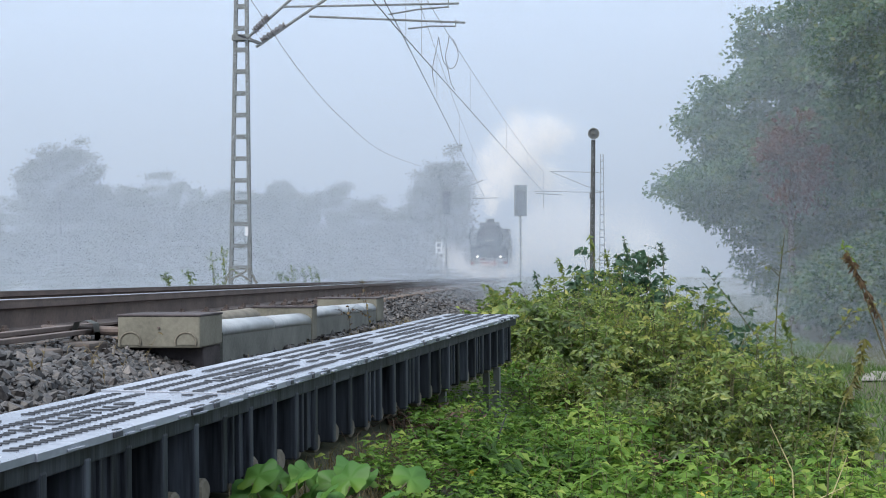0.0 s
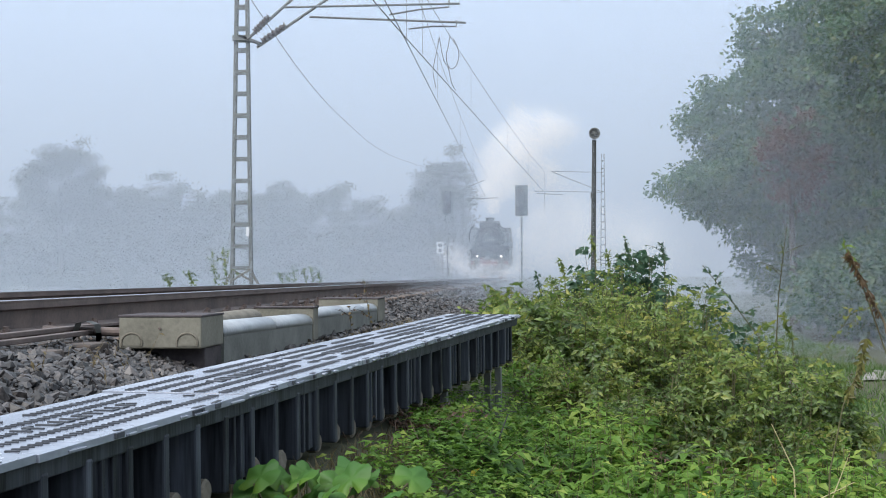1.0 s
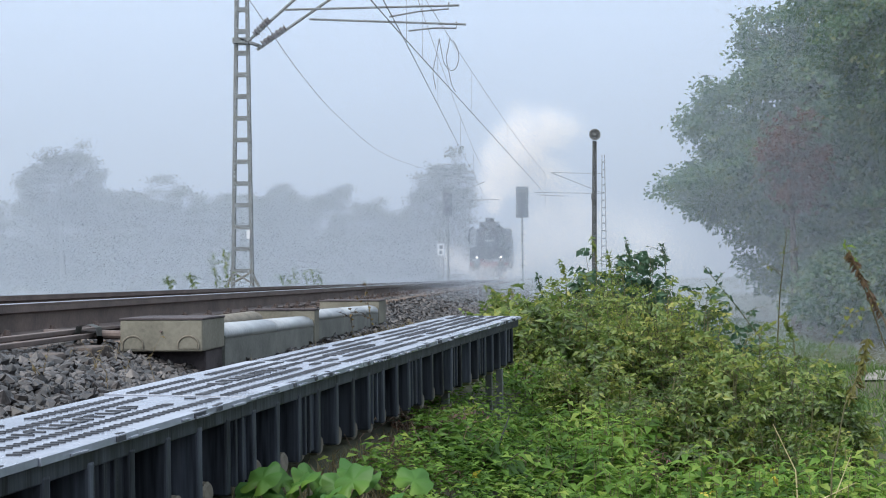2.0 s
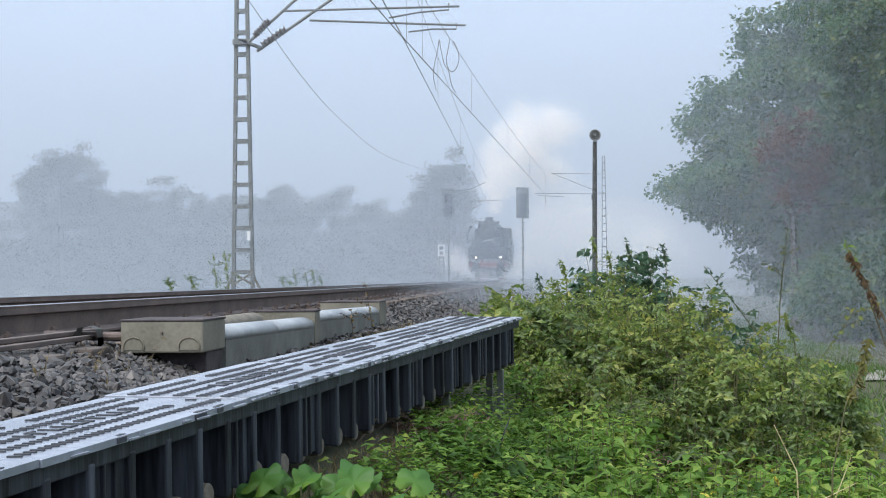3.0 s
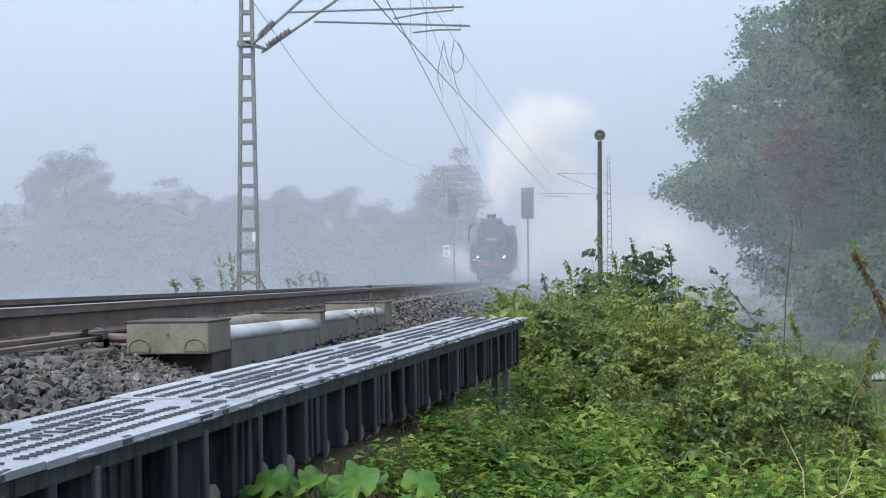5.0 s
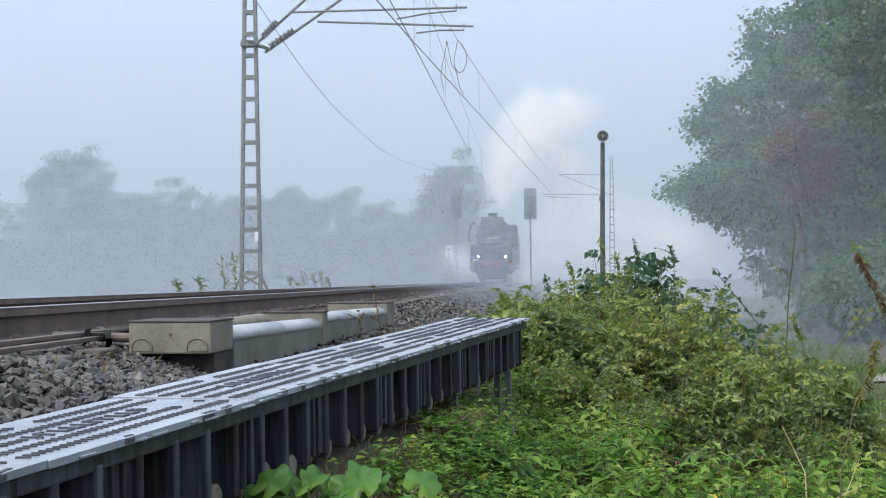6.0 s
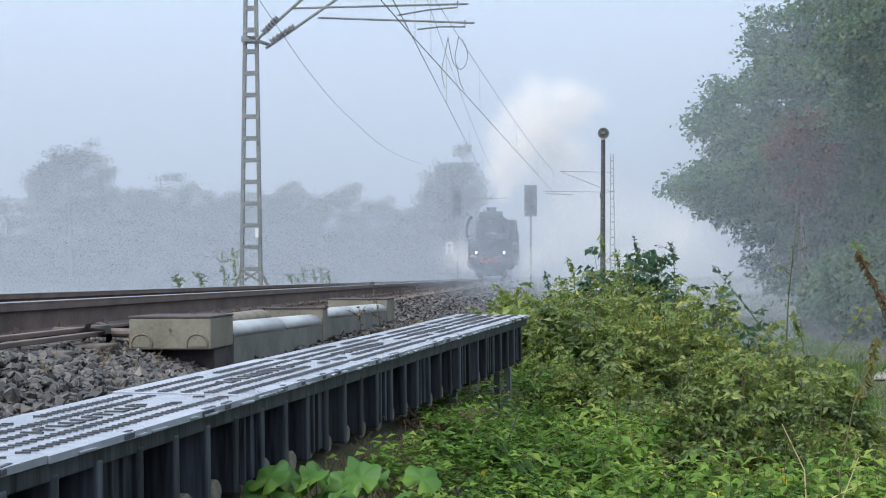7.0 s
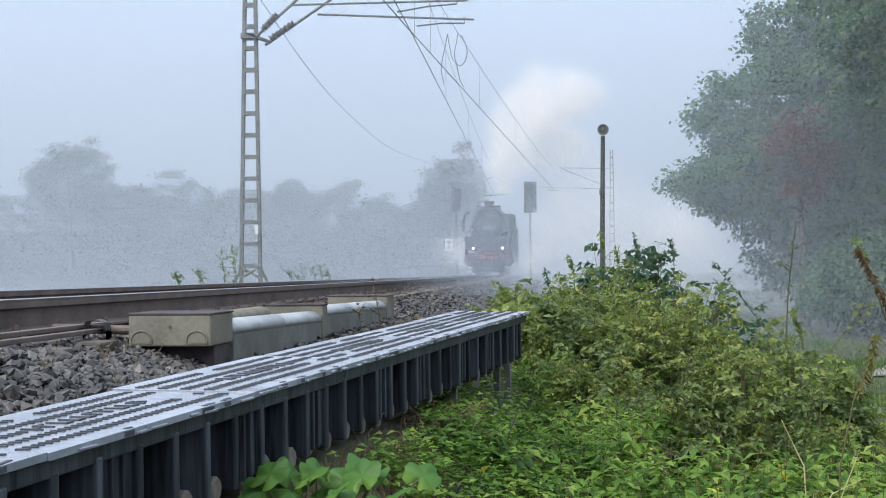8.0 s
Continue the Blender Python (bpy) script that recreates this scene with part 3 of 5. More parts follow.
# ---- concrete cable duct along the track ----
def build_duct():
    box = base("concrete_cable_box", -1.7525, 6.425, -0.224)
    tagged(box, "weathered concrete cable box with a dark lid", "cable box")
    body = part("body", boxed((0, 0, 0.075), (0.395, 0.45, 0.15), 0.008), M_CONCRETE, box)
    part("lid", boxed((0, 0, 0.153), (0.401, 0.456, 0.01), 0.003), M_LID_AND_SHADE, box, "dark sheet lid")
    for dx in (-0.135, 0.13):
        rim = [(dx + 0.05 * math.cos(a), -0.228, 0.028 + 0.045 * math.sin(a)) for a in np.linspace(-0.35, math.pi + 0.35, 13)]
        part("knockout_rim", tube(rim, 0.0045, 6), M_LUG, body)
        slab = bmesh.new()
        edge = [(dx + 0.044 * math.cos(a), 0.028 + 0.04 * math.sin(a)) for a in np.linspace(-0.35, math.pi + 0.35, 13)]
        fr, bk = [[slab.verts.new((x, yy, z)) for x, z in edge] for yy in (-0.2285, -0.22)]
        slab.faces.new(fr)
        for i in range(len(edge)):
            j = (i + 1) % len(edge)
            slab.faces.new((fr[i], bk[i], bk[j], fr[j]))
        part("knockout", slab, M_CONCRETE, body)
    part("screw", tube([(0.0, -0.235, 0.095), (0.0, -0.22, 0.095)], 0.006, 8), M_RAIL, body)
    # Dark slab stands in for the shadow beneath the box.
    part("footing", boxed((0.02, 0.06, -0.05), (0.33, 0.34, 0.1), 0.006), M_LID_AND_SHADE, box)
    # side walls and a rounded top lightened as highlight, falling gently along the track
    shoulder = [(-0.09, 0.0)] + [(0.09 * math.cos(a), 0.02 + 0.052 * math.sin(a)) for a in np.linspace(math.pi, 0, 17)] + [(0.09, 0.0)]
    for y0, y1, top, fall in ((6.68, 9.38, -0.112, 0.75), (9.6, 13.3, -0.112, 0.62)):
        d = base("cable_duct")
        d.matrix_basis = pose(-1.647, y0, top, -fall, 0, 0)
        tagged(d, "long concrete cable duct with a rounded top lightened as sky highlight", "cable duct", "cable ducts")
        part("duct_body", extrude_profile([(-0.088, -0.21), (-0.088, -0.06), (0.088, -0.06), (0.088, -0.21)], 0, y1 - y0), M_DUCT, d)
        k = 0.0
        while k < y1 - y0 - 0.02:
            ln = min(1.36, y1 - y0 - k)
            part("cover", extrude_profile(shoulder, k + 0.003, k + ln - 0.003, (0, -0.072)), M_DUCT_TOP, d, "rounded duct cover in a lighter tone for its sky highlight", True)
            k += ln
    for y, w, ln, top in ((9.49, 0.42, 0.2, -0.098), (13.62, 0.6, 0.6, -0.1)):
        c = base("concrete_joint_box", -1.55 - w / 2, y, top - 0.24)
        tagged(c, "pale concrete joint box on the cable duct", "cable box", "joint boxes")
        part("body", boxed((0, 0, 0.115), (w, ln, 0.23), 0.008), M_CONCRETE, c)
        part("lid", boxed((0, 0, 0.234), (w + 0.01, ln + 0.01, 0.012), 0.003), M_LID_AND_SHADE, c)
    d = base("cable_duct", -1.9, 0, -0.255)
    tagged(d, "short beige cable duct with a rounded top", "cable duct", "cable ducts")
    low = [(-0.08, 0)] + [(0.08 * math.cos(a), 0.1 + 0.055 * math.sin(a)) for a in np.linspace(math.pi, 0, 15)] + [(0.08, 0)]
    part("duct_body", extrude_profile(low, 6.75, 8.9), M_LUG, d)
    # point rods beside the rail
    rod = base("point_rod", 0, 0, 0)
    tagged(rod, "rusty point operating rods with a bracket", "point rod")
    for x, z in ((-2.2, -0.13), (-2.12, -0.15)):
        part("rod", boxed((x, 4.9, z), (0.04, 3.4, 0.022), 0.004), M_RAIL, rod)
    part("cross_rod", tube([(-2.35, 6.3, -0.14), (-1.95, 6.3, -0.15)], 0.022, 10), M_RAIL, rod)
    hood = [(-2.17, 6.2, -0.24), (-2.17, 6.2, -0.14), (-2.16, 6.2, -0.105), (-2.11, 6.2, -0.095), (-2.07, 6.2, -0.11), (-2.06, 6.2, -0.15), (-2.06, 6.2, -0.26)]
    bm = bmesh.new()
    ra = [[bm.verts.new((x, y + dy, z)) for x, y, z in hood] for dy in (0, 0.09)]
    for i in range(len(hood) - 1):
        bm.faces.new((ra[0][i], ra[0][i + 1], ra[1][i + 1], ra[1][i]))
    bmesh.ops.solidify(bm, geom=bm.faces[:], thickness=0.008)
    part("bracket", bm, M_STEEL, rod, "bent steel bracket")


# ---- masts, wires, signals ----
def lattice_mast(name, x, y, z0, height, w0, w1, leg, step, label):
    """A flat mast of two channels joined by battens."""
    m = base(name, x, y, z0)
    tagged(m, label, "catenary mast", "catenary masts")
    for s in (-1, 1):
        bm = bmesh.new()
        r = bmesh.ops.create_cube(bm, size=1.0)
        for v in r["verts"]:
            w = w0 if v.co.z < 0 else w1
            v.co = Vector((s * (w / 2 - leg / 2) + v.co.x * leg, v.co.y * leg * 1.8, (v.co.z + 0.5) * height))
        part("leg", bm, M_STEEL, m)
    h = 0.555
    while h < height - 0.1:
        w = w0 + (w1 - w0) * h / height
        part("batten", boxed((0, -leg * 0.7, h), (w - leg * 0.4, 0.02, leg * 1.3)), M_STEEL, m)
        part("batten", boxed((0, leg * 0.7, h), (w - leg * 0.4, 0.02, leg * 1.3)), M_STEEL, m)
        h += step
    foot = add_box(boxed((0, 0, -0.2), (w0 + 0.3, 0.5, 0.4), 0.03), (-w0 / 2 - 0.03, 0, 0.36), (0.05, 0.06, 0.4), 0, Matrix.Rotation(radians(28), 4, "Y"))
    add_box(foot, (w0 / 2 + 0.03, 0, 0.36), (0.05, 0.06, 0.4), 0, Matrix.Rotation(radians(-28), 4, "Y"))
    add_tube(foot, [(-w0 / 2, -0.05, 0.26), (w0 / 2, -0.05, 0.55)], 0.025, 6)
    add_tube(foot, [(w0 / 2, -0.05, 0.26), (-w0 / 2, -0.05, 0.55)], 0.025, 6)
    part("footing", foot, M_CONCRETE, m)
    return m


def build_masts():
    m = lattice_mast("catenary_mast", -6.38, 29, -0.25, 9.2, 0.5, 0.22, 0.07, 0.4785, "grey lattice catenary mast with hinged cantilever arms")
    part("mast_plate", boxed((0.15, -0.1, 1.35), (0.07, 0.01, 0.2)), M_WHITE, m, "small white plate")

    def arm(parent, dy, hinge, ins0, ins1, end, tube0, tube1, st0, st1):
        o = np.array([-6.38, 29.0, -0.25])

        def at(p):
            return (p[0] - o[0], dy, p[1] - o[2])
        a = part("cantilever_tube", tube([at(hinge), at(end)], 0.032, 8), M_STEEL, parent)
        d = np.array(ins1) - np.array(ins0)
        pts, rad = [], []
        for k in range(13):
            p = np.array(ins0) + d * k / 12
            pts.append(at(p))
            rad.append(0.045 if k % 2 else 0.095)
        part("insulator", tube(pts, rad, 10), M_PORCELAIN, a, "ribbed brown insulator")
        part("registration_tube", tube([at(tube0), at(tube1)], 0.024, 8), M_STEEL, parent)
        part("steady_arm", tube([at(st0), at(((st0[0] + st1[0]) / 2, (st0[1] + st1[1]) / 2 + 0.03)), at(st1), at((st1[0], st1[1] + 0.14))], 0.018, 6), M_STEEL, parent)
    part("bracket", add_box(boxed((0.2, 0, 5.56), (0.5, 0.3, 0.05), 0.0, Matrix.Rotation(radians(20), 4, "Y")), (0.0, 0, 5.6), (0.36, 0.3, 0.12)), M_STEEL, m)
    arm(m, -0.25, (-6.2, 5.3), (-6.05, 5.45), (-5.72, 5.78), (-3.9, 7.3), (-5.38, 5.98), (-1.57, 6.0), (-3.1, 5.78), (-1.8, 5.93))
    arm(m, 0.25, (-6.1, 5.2), (-5.98, 5.33), (-5.45, 5.68), (-3.1, 7.2), (-4.92, 5.86), (-1.46, 5.68), (-2.72, 5.56), (-1.67, 5.6))
    m2 = lattice_mast("catenary_mast", 4.55, 88, -0.9, 9.0, 0.42, 0.22, 0.06, 0.5, "slim lattice catenary mast fading in the mist")
    part("registration_tube", tube([(0, 0, 6.5), (-4.5, 0, 6.6)], 0.022, 6), M_STEEL, m2)
    part("steady_arm", tube([(-2.6, 0, 6.35), (-4.3, 0, 6.45)], 0.025, 6), M_STEEL, m2)
    part("top_tube", tube([(0, 0, 7.8), (-3.4, 0, 7.9)], 0.022, 6), M_STEEL, m2)
    part("cantilever_tube", tube([(0, 0, 6.5), (-3.4, 0, 7.9)], 0.022, 6), M_STEEL, m2)
    m3 = lattice_mast("catenary_mast", -6.75, 97, -0.9, 8.4, 0.4, 0.3, 0.06, 0.5, "faint catenary mast with a cross arm in the mist")
    part("cross_arm", boxed((0, 0, 8.45), (1.5, 0.1, 0.1)), M_STEEL, m3)
    part("cantilever_tube", tube([(0, 0, 6.6), (3.2, 0, 8.0)], 0.035, 6), M_STEEL, m3)
    part("registration_tube", tube([(0, 0, 6.6), (4.2, 0, 6.7)], 0.03, 6), M_STEEL, m3)
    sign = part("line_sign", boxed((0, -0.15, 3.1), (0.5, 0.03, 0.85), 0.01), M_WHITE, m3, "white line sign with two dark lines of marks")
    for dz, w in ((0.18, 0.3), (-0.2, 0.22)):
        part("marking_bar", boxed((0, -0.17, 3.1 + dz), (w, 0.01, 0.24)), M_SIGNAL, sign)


def wire(name, pts, r, label, sag=0.0, group="overhead wires"):
    p = []
    for a, b in zip(pts, pts[1:]):
        for k in range(12):
            t = k / 12
            q = np.array(a) * (1 - t) + np.array(b) * t
            q[2] -= sag * 4 * t * (1 - t)
            p.append(q)
    p.append(np.array(pts[-1]))
    return tagged(part(name, tube(p, r, 5), M_WIRE), label, "overhead wire", group)


def build_wires():
    ct = "taut dark contact wire over the track"
    ms = "sagging dark messenger wire carrying the contact wire"
    main_c = [(-2.8, -40, 5.5), (-2.88, 29, 5.5), (-3.3, 97, 5.55)]
    side_c = [(-4.9, -4, 5.6), (-2.95, 28.8, 5.52), (0.75, 88, 5.6), (1.2, 150, 5.6)]
    main_m = [(-2.8, -40, 7.3), (-2.88, 29, 7.35), (-3.3, 97, 7.25)]
    side_m = [(-4.9, -4, 7.3), (-2.95, 28.8, 7.2), (0.75, 88, 6.95), (1.2, 150, 7)]
    wire("contact_wire", main_c, 0.0105, ct)
    wire("contact_wire", side_c, 0.0125, ct)
    wire("messenger_wire", main_m, 0.007, ms, 0.45)
    wire("messenger_wire", side_m, 0.008, ms, 0.3)
    tagged(part("return_wire", tube(eased([(-6.2, 28.9, 6.25), (-6.27, 36, 5.65), (-6.42, 45, 5.45), (-6.8, 62, 5.85), (-7.4, 97, 7.9)]), 0.008, 5), M_WIRE), "thin return wire running from mast to mast", "overhead wire", "overhead wires")

    def at(line, y, sag=0.0):
        for a, b in zip(line, line[1:]):
            if a[1] <= y <= b[1]:
                t = (y - a[1]) / (b[1] - a[1])
                return (a[0] + (b[0] - a[0]) * t, y, a[2] + (b[2] - a[2]) * t - sag * 4 * t * (1 - t))
    for y in (30.5, 41.5, 56, 70):
        wire("dropper", [at(main_m, y, 0.45), at(main_c, y)], 0.005, "thin dropper between the wires", 0, "droppers")
        wire("dropper", [at(side_m, y + 2.2, 0.3), at(side_c, y + 2.2)], 0.005, "thin dropper between the wires", 0, "droppers")
    # jumpers: a wide loop under the messengers and a slack lead to the contact wire
    loops = [[(-2.36, 38, 6.95), (-2.4, 38, 6.7), (-2.46, 38, 6.4), (-2.42, 38, 6.15), (-2.31, 38, 6.03), (-2.18, 38, 6.12), (-2.1, 38, 6.38), (-2.14, 38, 6.65), (-2.26, 38, 6.9)],
             [(-2.66, 38, 6.95), (-2.72, 38, 6.6), (-2.8, 38, 6.25), (-2.84, 38, 5.95), (-2.8, 38, 5.7), (-2.76, 38, 5.5)],
             [(-2.66, 38, 6.95), (-2.6, 38, 6.6), (-2.52, 38, 6.25), (-2.4, 38, 6.05), (-2.35, 38, 5.8), (-2.3, 38, 5.6), (-2.2, 38, 5.42)]]
    for pts in loops:
        tagged(part("jumper_wire", tube(eased(pts, 5), 0.011, 6), M_WIRE), "looped jumper cable hanging between the wires", "overhead wire", "jumper wires")


def build_signals():
    for x, y, top, foot in ((-5.9, 92, 6.35, -0.6), (-0.75, 86, 5.95, -0.3)):
        s = base("light_signal", x, y, foot)
        tagged(s, "dark railway light signal on a slender post", "railway signal", "light signals")
        h = top - foot
        part("post", tube([(0, 0, 0), (0, 0, h - 1.9)], 0.06, 8), M_STEEL, s)
        hd = part("signal_head", boxed((0, 0, h - 1.15), (0.5, 0.25, 1.6), 0.06), M_SIGNAL, s)
        fr = bmesh.new()
        for a, b in (((-0.38, h - 1.95), (-0.38, h)), ((0.38, h - 1.95), (0.38, h)), ((-0.38, h), (0.38, h)), ((-0.38, h - 1.95), (0.38, h - 1.95))):
            add_tube(fr, [(a[0], 0.1, a[1]), (b[0], 0.1, b[1])], 0.025, 6)
        part("head_frame", fr, M_STEEL, s)
        part("backboard", boxed((0, 0.14, h - 1.0), (0.72, 0.015, 1.95)), M_STEEL, s, "grey mesh back board")
        for dz in (-0.75, -1.15, -1.55):
            part("lamp_hood", tube([(0.0, -0.12, h + dz), (0.0, -0.32, h + dz)], [0.1, 0.1], 10), M_SIGNAL, hd)
        for k in range(int((h - 2.2) / 0.4)):
            part("rung", tube([(-0.16, 0.09, 0.4 + k * 0.4), (0.16, 0.09, 0.4 + k * 0.4)], 0.015, 6), M_STEEL, s)
    p = base("horn_post", 1.09, 24, -1.4)
    tagged(p, "slim dark post with a round warning horn", "warning horn")
    part("post", tube([(-0.03, 0, 0), (-0.02, 0, 2.2), (0.0, 0, 3.95)], [0.05, 0.045, 0.038], 10), M_POLE, p)
    part("collar", tube([(-0.02, 0, 2.9), (-0.02, 0, 3.0)], 0.05, 10), M_POLE, p)
    horn = part("horn", tube([(0, 0.1, 4.05), (0, 0.02, 4.05), (0, -0.06, 4.05), (0, -0.12, 4.05)], [0.03, 0.06, 0.085, 0.095], 18), M_POLE, p)
    part("horn_rim", tube([(0.09 * math.cos(a), -0.125, 4.05 + 0.09 * math.sin(a)) for a in np.linspace(0, 2 * math.pi, 25)], 0.012, 6), M_STEEL, horn)
    part("horn_core", tube([(0, -0.11, 4.05), (0, -0.14, 4.05)], [0.035, 0.02], 10), M_STEEL, horn)


# ---- steam locomotive ----
def ring_plate(r, y0, y1, z, seg=28):
    return tube([(0, y0, z), (0, y1, z)], r, seg)


def build_locomotive():
    """Local origin on the rails under the front of the smokebox; the engine faces -y."""
    e = base("steam_locomotive", TRACK_X, 102.6, 0)
    tagged(e, "black steam locomotive with a red buffer beam and lit lamps", "locomotive")
    part("boiler", tube([(0, 0.1, 3.05), (0, 9.5, 3.05)], [0.93, 0.95], 32), M_BLACK, e, smooth=True)
    sb = part("smokebox", tube([(0, -0.15, 3.05), (0, -0.1, 3.05), (0, 2.6, 3.05)], [0.96, 1.0, 1.0], 36), M_BLACK, e)
    part("smokebox_door", tube([(0, -0.17, 3.0), (0, -0.24, 3.0), (0, -0.31, 3.0), (0, -0.34, 3.0)], [0.82, 0.78, 0.5, 0.12], 32), M_BLACK, sb, "domed smokebox door")
    part("door_handle", tube([(-0.16, -0.38, 3.0), (0.16, -0.38, 3.02)], 0.025, 6), M_STEEL, sb)
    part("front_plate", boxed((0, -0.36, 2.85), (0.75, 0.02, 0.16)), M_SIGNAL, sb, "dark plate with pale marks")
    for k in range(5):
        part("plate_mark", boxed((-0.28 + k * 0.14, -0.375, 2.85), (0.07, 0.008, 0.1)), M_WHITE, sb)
    ch = part("chimney", tube([(0, 1.0, 3.9), (0, 1.0, 4.2), (0, 1.0, 4.45), (0, 1.0, 4.55)], [0.42, 0.3, 0.3, 0.36], 24), M_BLACK, e)
    part("heater_drum", tube([(-0.75, 0.35, 4.02), (0.75, 0.35, 4.02)], 0.24, 20), M_BLACK, e, "feed-water heater across the smokebox")
    part("steam_dome", tube([(0, 4.2, 3.8), (0, 4.2, 4.2), (0, 4.2, 4.35)], [0.5, 0.42, 0.2], 20), M_BLACK, e)
    # smoke deflectors, curved sheets beside the smokebox
    for s in (-1, 1):
        bm = bmesh.new()
        prof = [(1.5, 2.6), (1.58, 2.85), (1.58, 3.3), (1.48, 3.68), (1.24, 3.95)]
        ra = [[bm.verts.new((s * x, y, z)) for x, z in prof] for y in (-0.2, 2.4)]
        for i in range(len(prof) - 1):
            bm.faces.new((ra[0][i], ra[0][i + 1], ra[1][i + 1], ra[1][i]))
        bmesh.ops.solidify(bm, geom=bm.faces[:], thickness=0.03)
        d = part("smoke_deflector", bm, M_BLACK, e)
        for z in (2.7, 3.7):
            part("deflector_stay", tube([(s * 0.85, 0.2, z), (s * 1.52, 0.2, z)], 0.03, 6), M_BLACK, d)
    # front apron, running boards, buffer beam
    part("running_board", boxed((0, 5.0, 2.3), (2.95, 10.4, 0.06)), M_BLACK, e)
    ap = boxed((0, -0.75, 1.95), (2.7, 0.05, 0.85), 0.02)
    add_box(ap, (0, -0.35, 2.34), (2.8, 0.9, 0.05))
    part("front_apron", ap, M_BLACK, e)
    part("buffer_beam", boxed((0, -1.1, 1.12), (2.75, 0.12, 0.23), 0.02), M_RED, e, "red painted buffer beam")
    # Black box and plate added to fill in the darkness below the beam.
    part("front_bogie", boxed((0, 0.6, 0.55), (1.9, 2.6, 0.75), 0.05), M_BLACK, e)
    part("dark_fill_plate", boxed((0, -0.98, 0.75), (2.3, 0.06, 0.3), 0.02), M_BLACK, e)
    for s in (-1, 1):
        bf = part("buffer", tube([(s * 0.875, -1.15, 1.05), (s * 0.875, -1.45, 1.05), (s * 0.875, -1.5, 1.05)], [0.14, 0.11, 0.11], 16), M_BLACK, e)
        part("buffer_head", tube([(s * 0.875, -1.5, 1.05), (s * 0.875, -1.56, 1.05), (s * 0.875, -1.58, 1.05)], [0.25, 0.25, 0.2], 20), M_BLACK, bf)
        lp = part("headlamp", tube([(s * 0.88, -0.9, 1.62), (s * 0.88, -1.08, 1.62), (s * 0.88, -1.12, 1.62)], [0.1, 0.15, 0.16], 18), M_BLACK, e)
        part("lamp_lens", tube([(s * 0.88, -1.121, 1.62), (s * 0.88, -1.14, 1.62)], [0.075, 0.05], 18), M_LENS, lp, "glowing warm white lens")
        cy = part("cylinder", tube([(s * 1.1, 0.3, 0.95), (s * 1.1, 1.6, 0.95)], 0.42, 20), M_BLACK, e)
        part("cylinder_cover", tube([(s * 1.1, 0.2, 0.95), (s * 1.1, 0.3, 0.95)], [0.3, 0.4], 20), M_STEEL, cy)
        part("side_apron", boxed((s * 1.38, 0.6, 1.7), (0.05, 2.6, 1.2), 0.01), M_BLACK, e)
        part("rail_guard", boxed((s * 0.75, -0.9, 0.4), (0.12, 0.05, 0.6)), M_BLACK, e)
        part("brake_hose", tube([(s * 0.35, -1.17, 1.0), (s * 0.35, -1.32, 0.85), (s * 0.36, -1.32, 0.5), (s * 0.4, -1.2, 0.4)], 0.03, 6), M_SIGNAL, e)
        part("coupling_rod", boxed((s * 0.95, 5.6, 0.9), (0.05, 5.0, 0.12), 0.01), M_STEEL, e)
        part("handrail", tube([(s * 0.98, 0.1, 3.35), (s * 0.98, 9.0, 3.4)], 0.02, 6), M_STEEL, e)
    part("coupling_hook", tube([(0, -1.15, 1.05), (0, -1.4, 1.05), (0, -1.45, 0.98), (0, -1.4, 0.9)], 0.04, 8), M_STEEL, e)
    top = part("top_lamp", tube([(0, -0.2, 3.62), (0, -0.42, 3.62)], [0.1, 0.13], 16), M_BLACK, e)
    part("lamp_glass", tube([(0, -0.421, 3.62), (0, -0.43, 3.62)], [0.12, 0.09], 16), M_STEEL, top)
    part("main_frame", boxed((0, 5.2, 0.95), (1.1, 12.0, 0.7)), M_RED, e, "red frame plates")
    cab = part("cab", boxed((0, 11.0, 3.0), (2.9, 2.2, 2.2), 0.08), M_BLACK, e)
    part("cab_roof", tube([(0, 9.8, 3.55), (0, 12.4, 3.55)], 0.98, 24), M_BLACK, cab)
    part("tender", boxed((0, 16.0, 2.2), (2.95, 7.0, 2.5), 0.06), M_BLACK, e)
    for s in (-1, 1):
        part("cab_window", boxed((s * 1.05, 9.88, 3.35), (0.4, 0.02, 0.5)), M_SIGNAL, cab)
    sets = []
    for y, r in ((0.0, 0.5), (2.2, 0.5), (4.1, 0.875), (6.1, 0.875), (8.1, 0.875), (10.4, 0.6), (13.5, 0.5), (15.4, 0.5), (17.3, 0.5), (19.2, 0.5)):
        bm = bmesh.new()
        for s in (-1, 1):
            add_tube(bm, [(s * 0.68, 0, 0), (s * 0.72, 0, 0)], r + 0.03, 28)
            add_tube(bm, [(s * 0.71, 0, 0), (s * 0.82, 0, 0)], r, 28)
            for k in range(10):
                a = math.pi * 2 * k / 10
                add_box(bm, (s * 0.83, r * 0.5 * math.cos(a), r * 0.5 * math.sin(a)), (0.05, 0.07, r * 0.9), 0, Matrix.Rotation(a - math.pi / 2, 4, "X"))
        add_tube(bm, [(-0.8, 0, 0), (0.8, 0, 0)], 0.09, 10)
        w = part("wheelset", bm, M_RED, e, "red spoked wheels")
        w.location = (0, y, r)
        sets.append((w, y, r))
    return e, sets


LOCO_T = [0, 0.5, 1, 1.5, 2, 2.5, 3, 3.5, 4, 4.5, 5, 5.5, 6, 6.5, 7, 7.5, 8]


def loco_y(t):
    return 102.6 - 2.0 * t - 0.077 * t * t


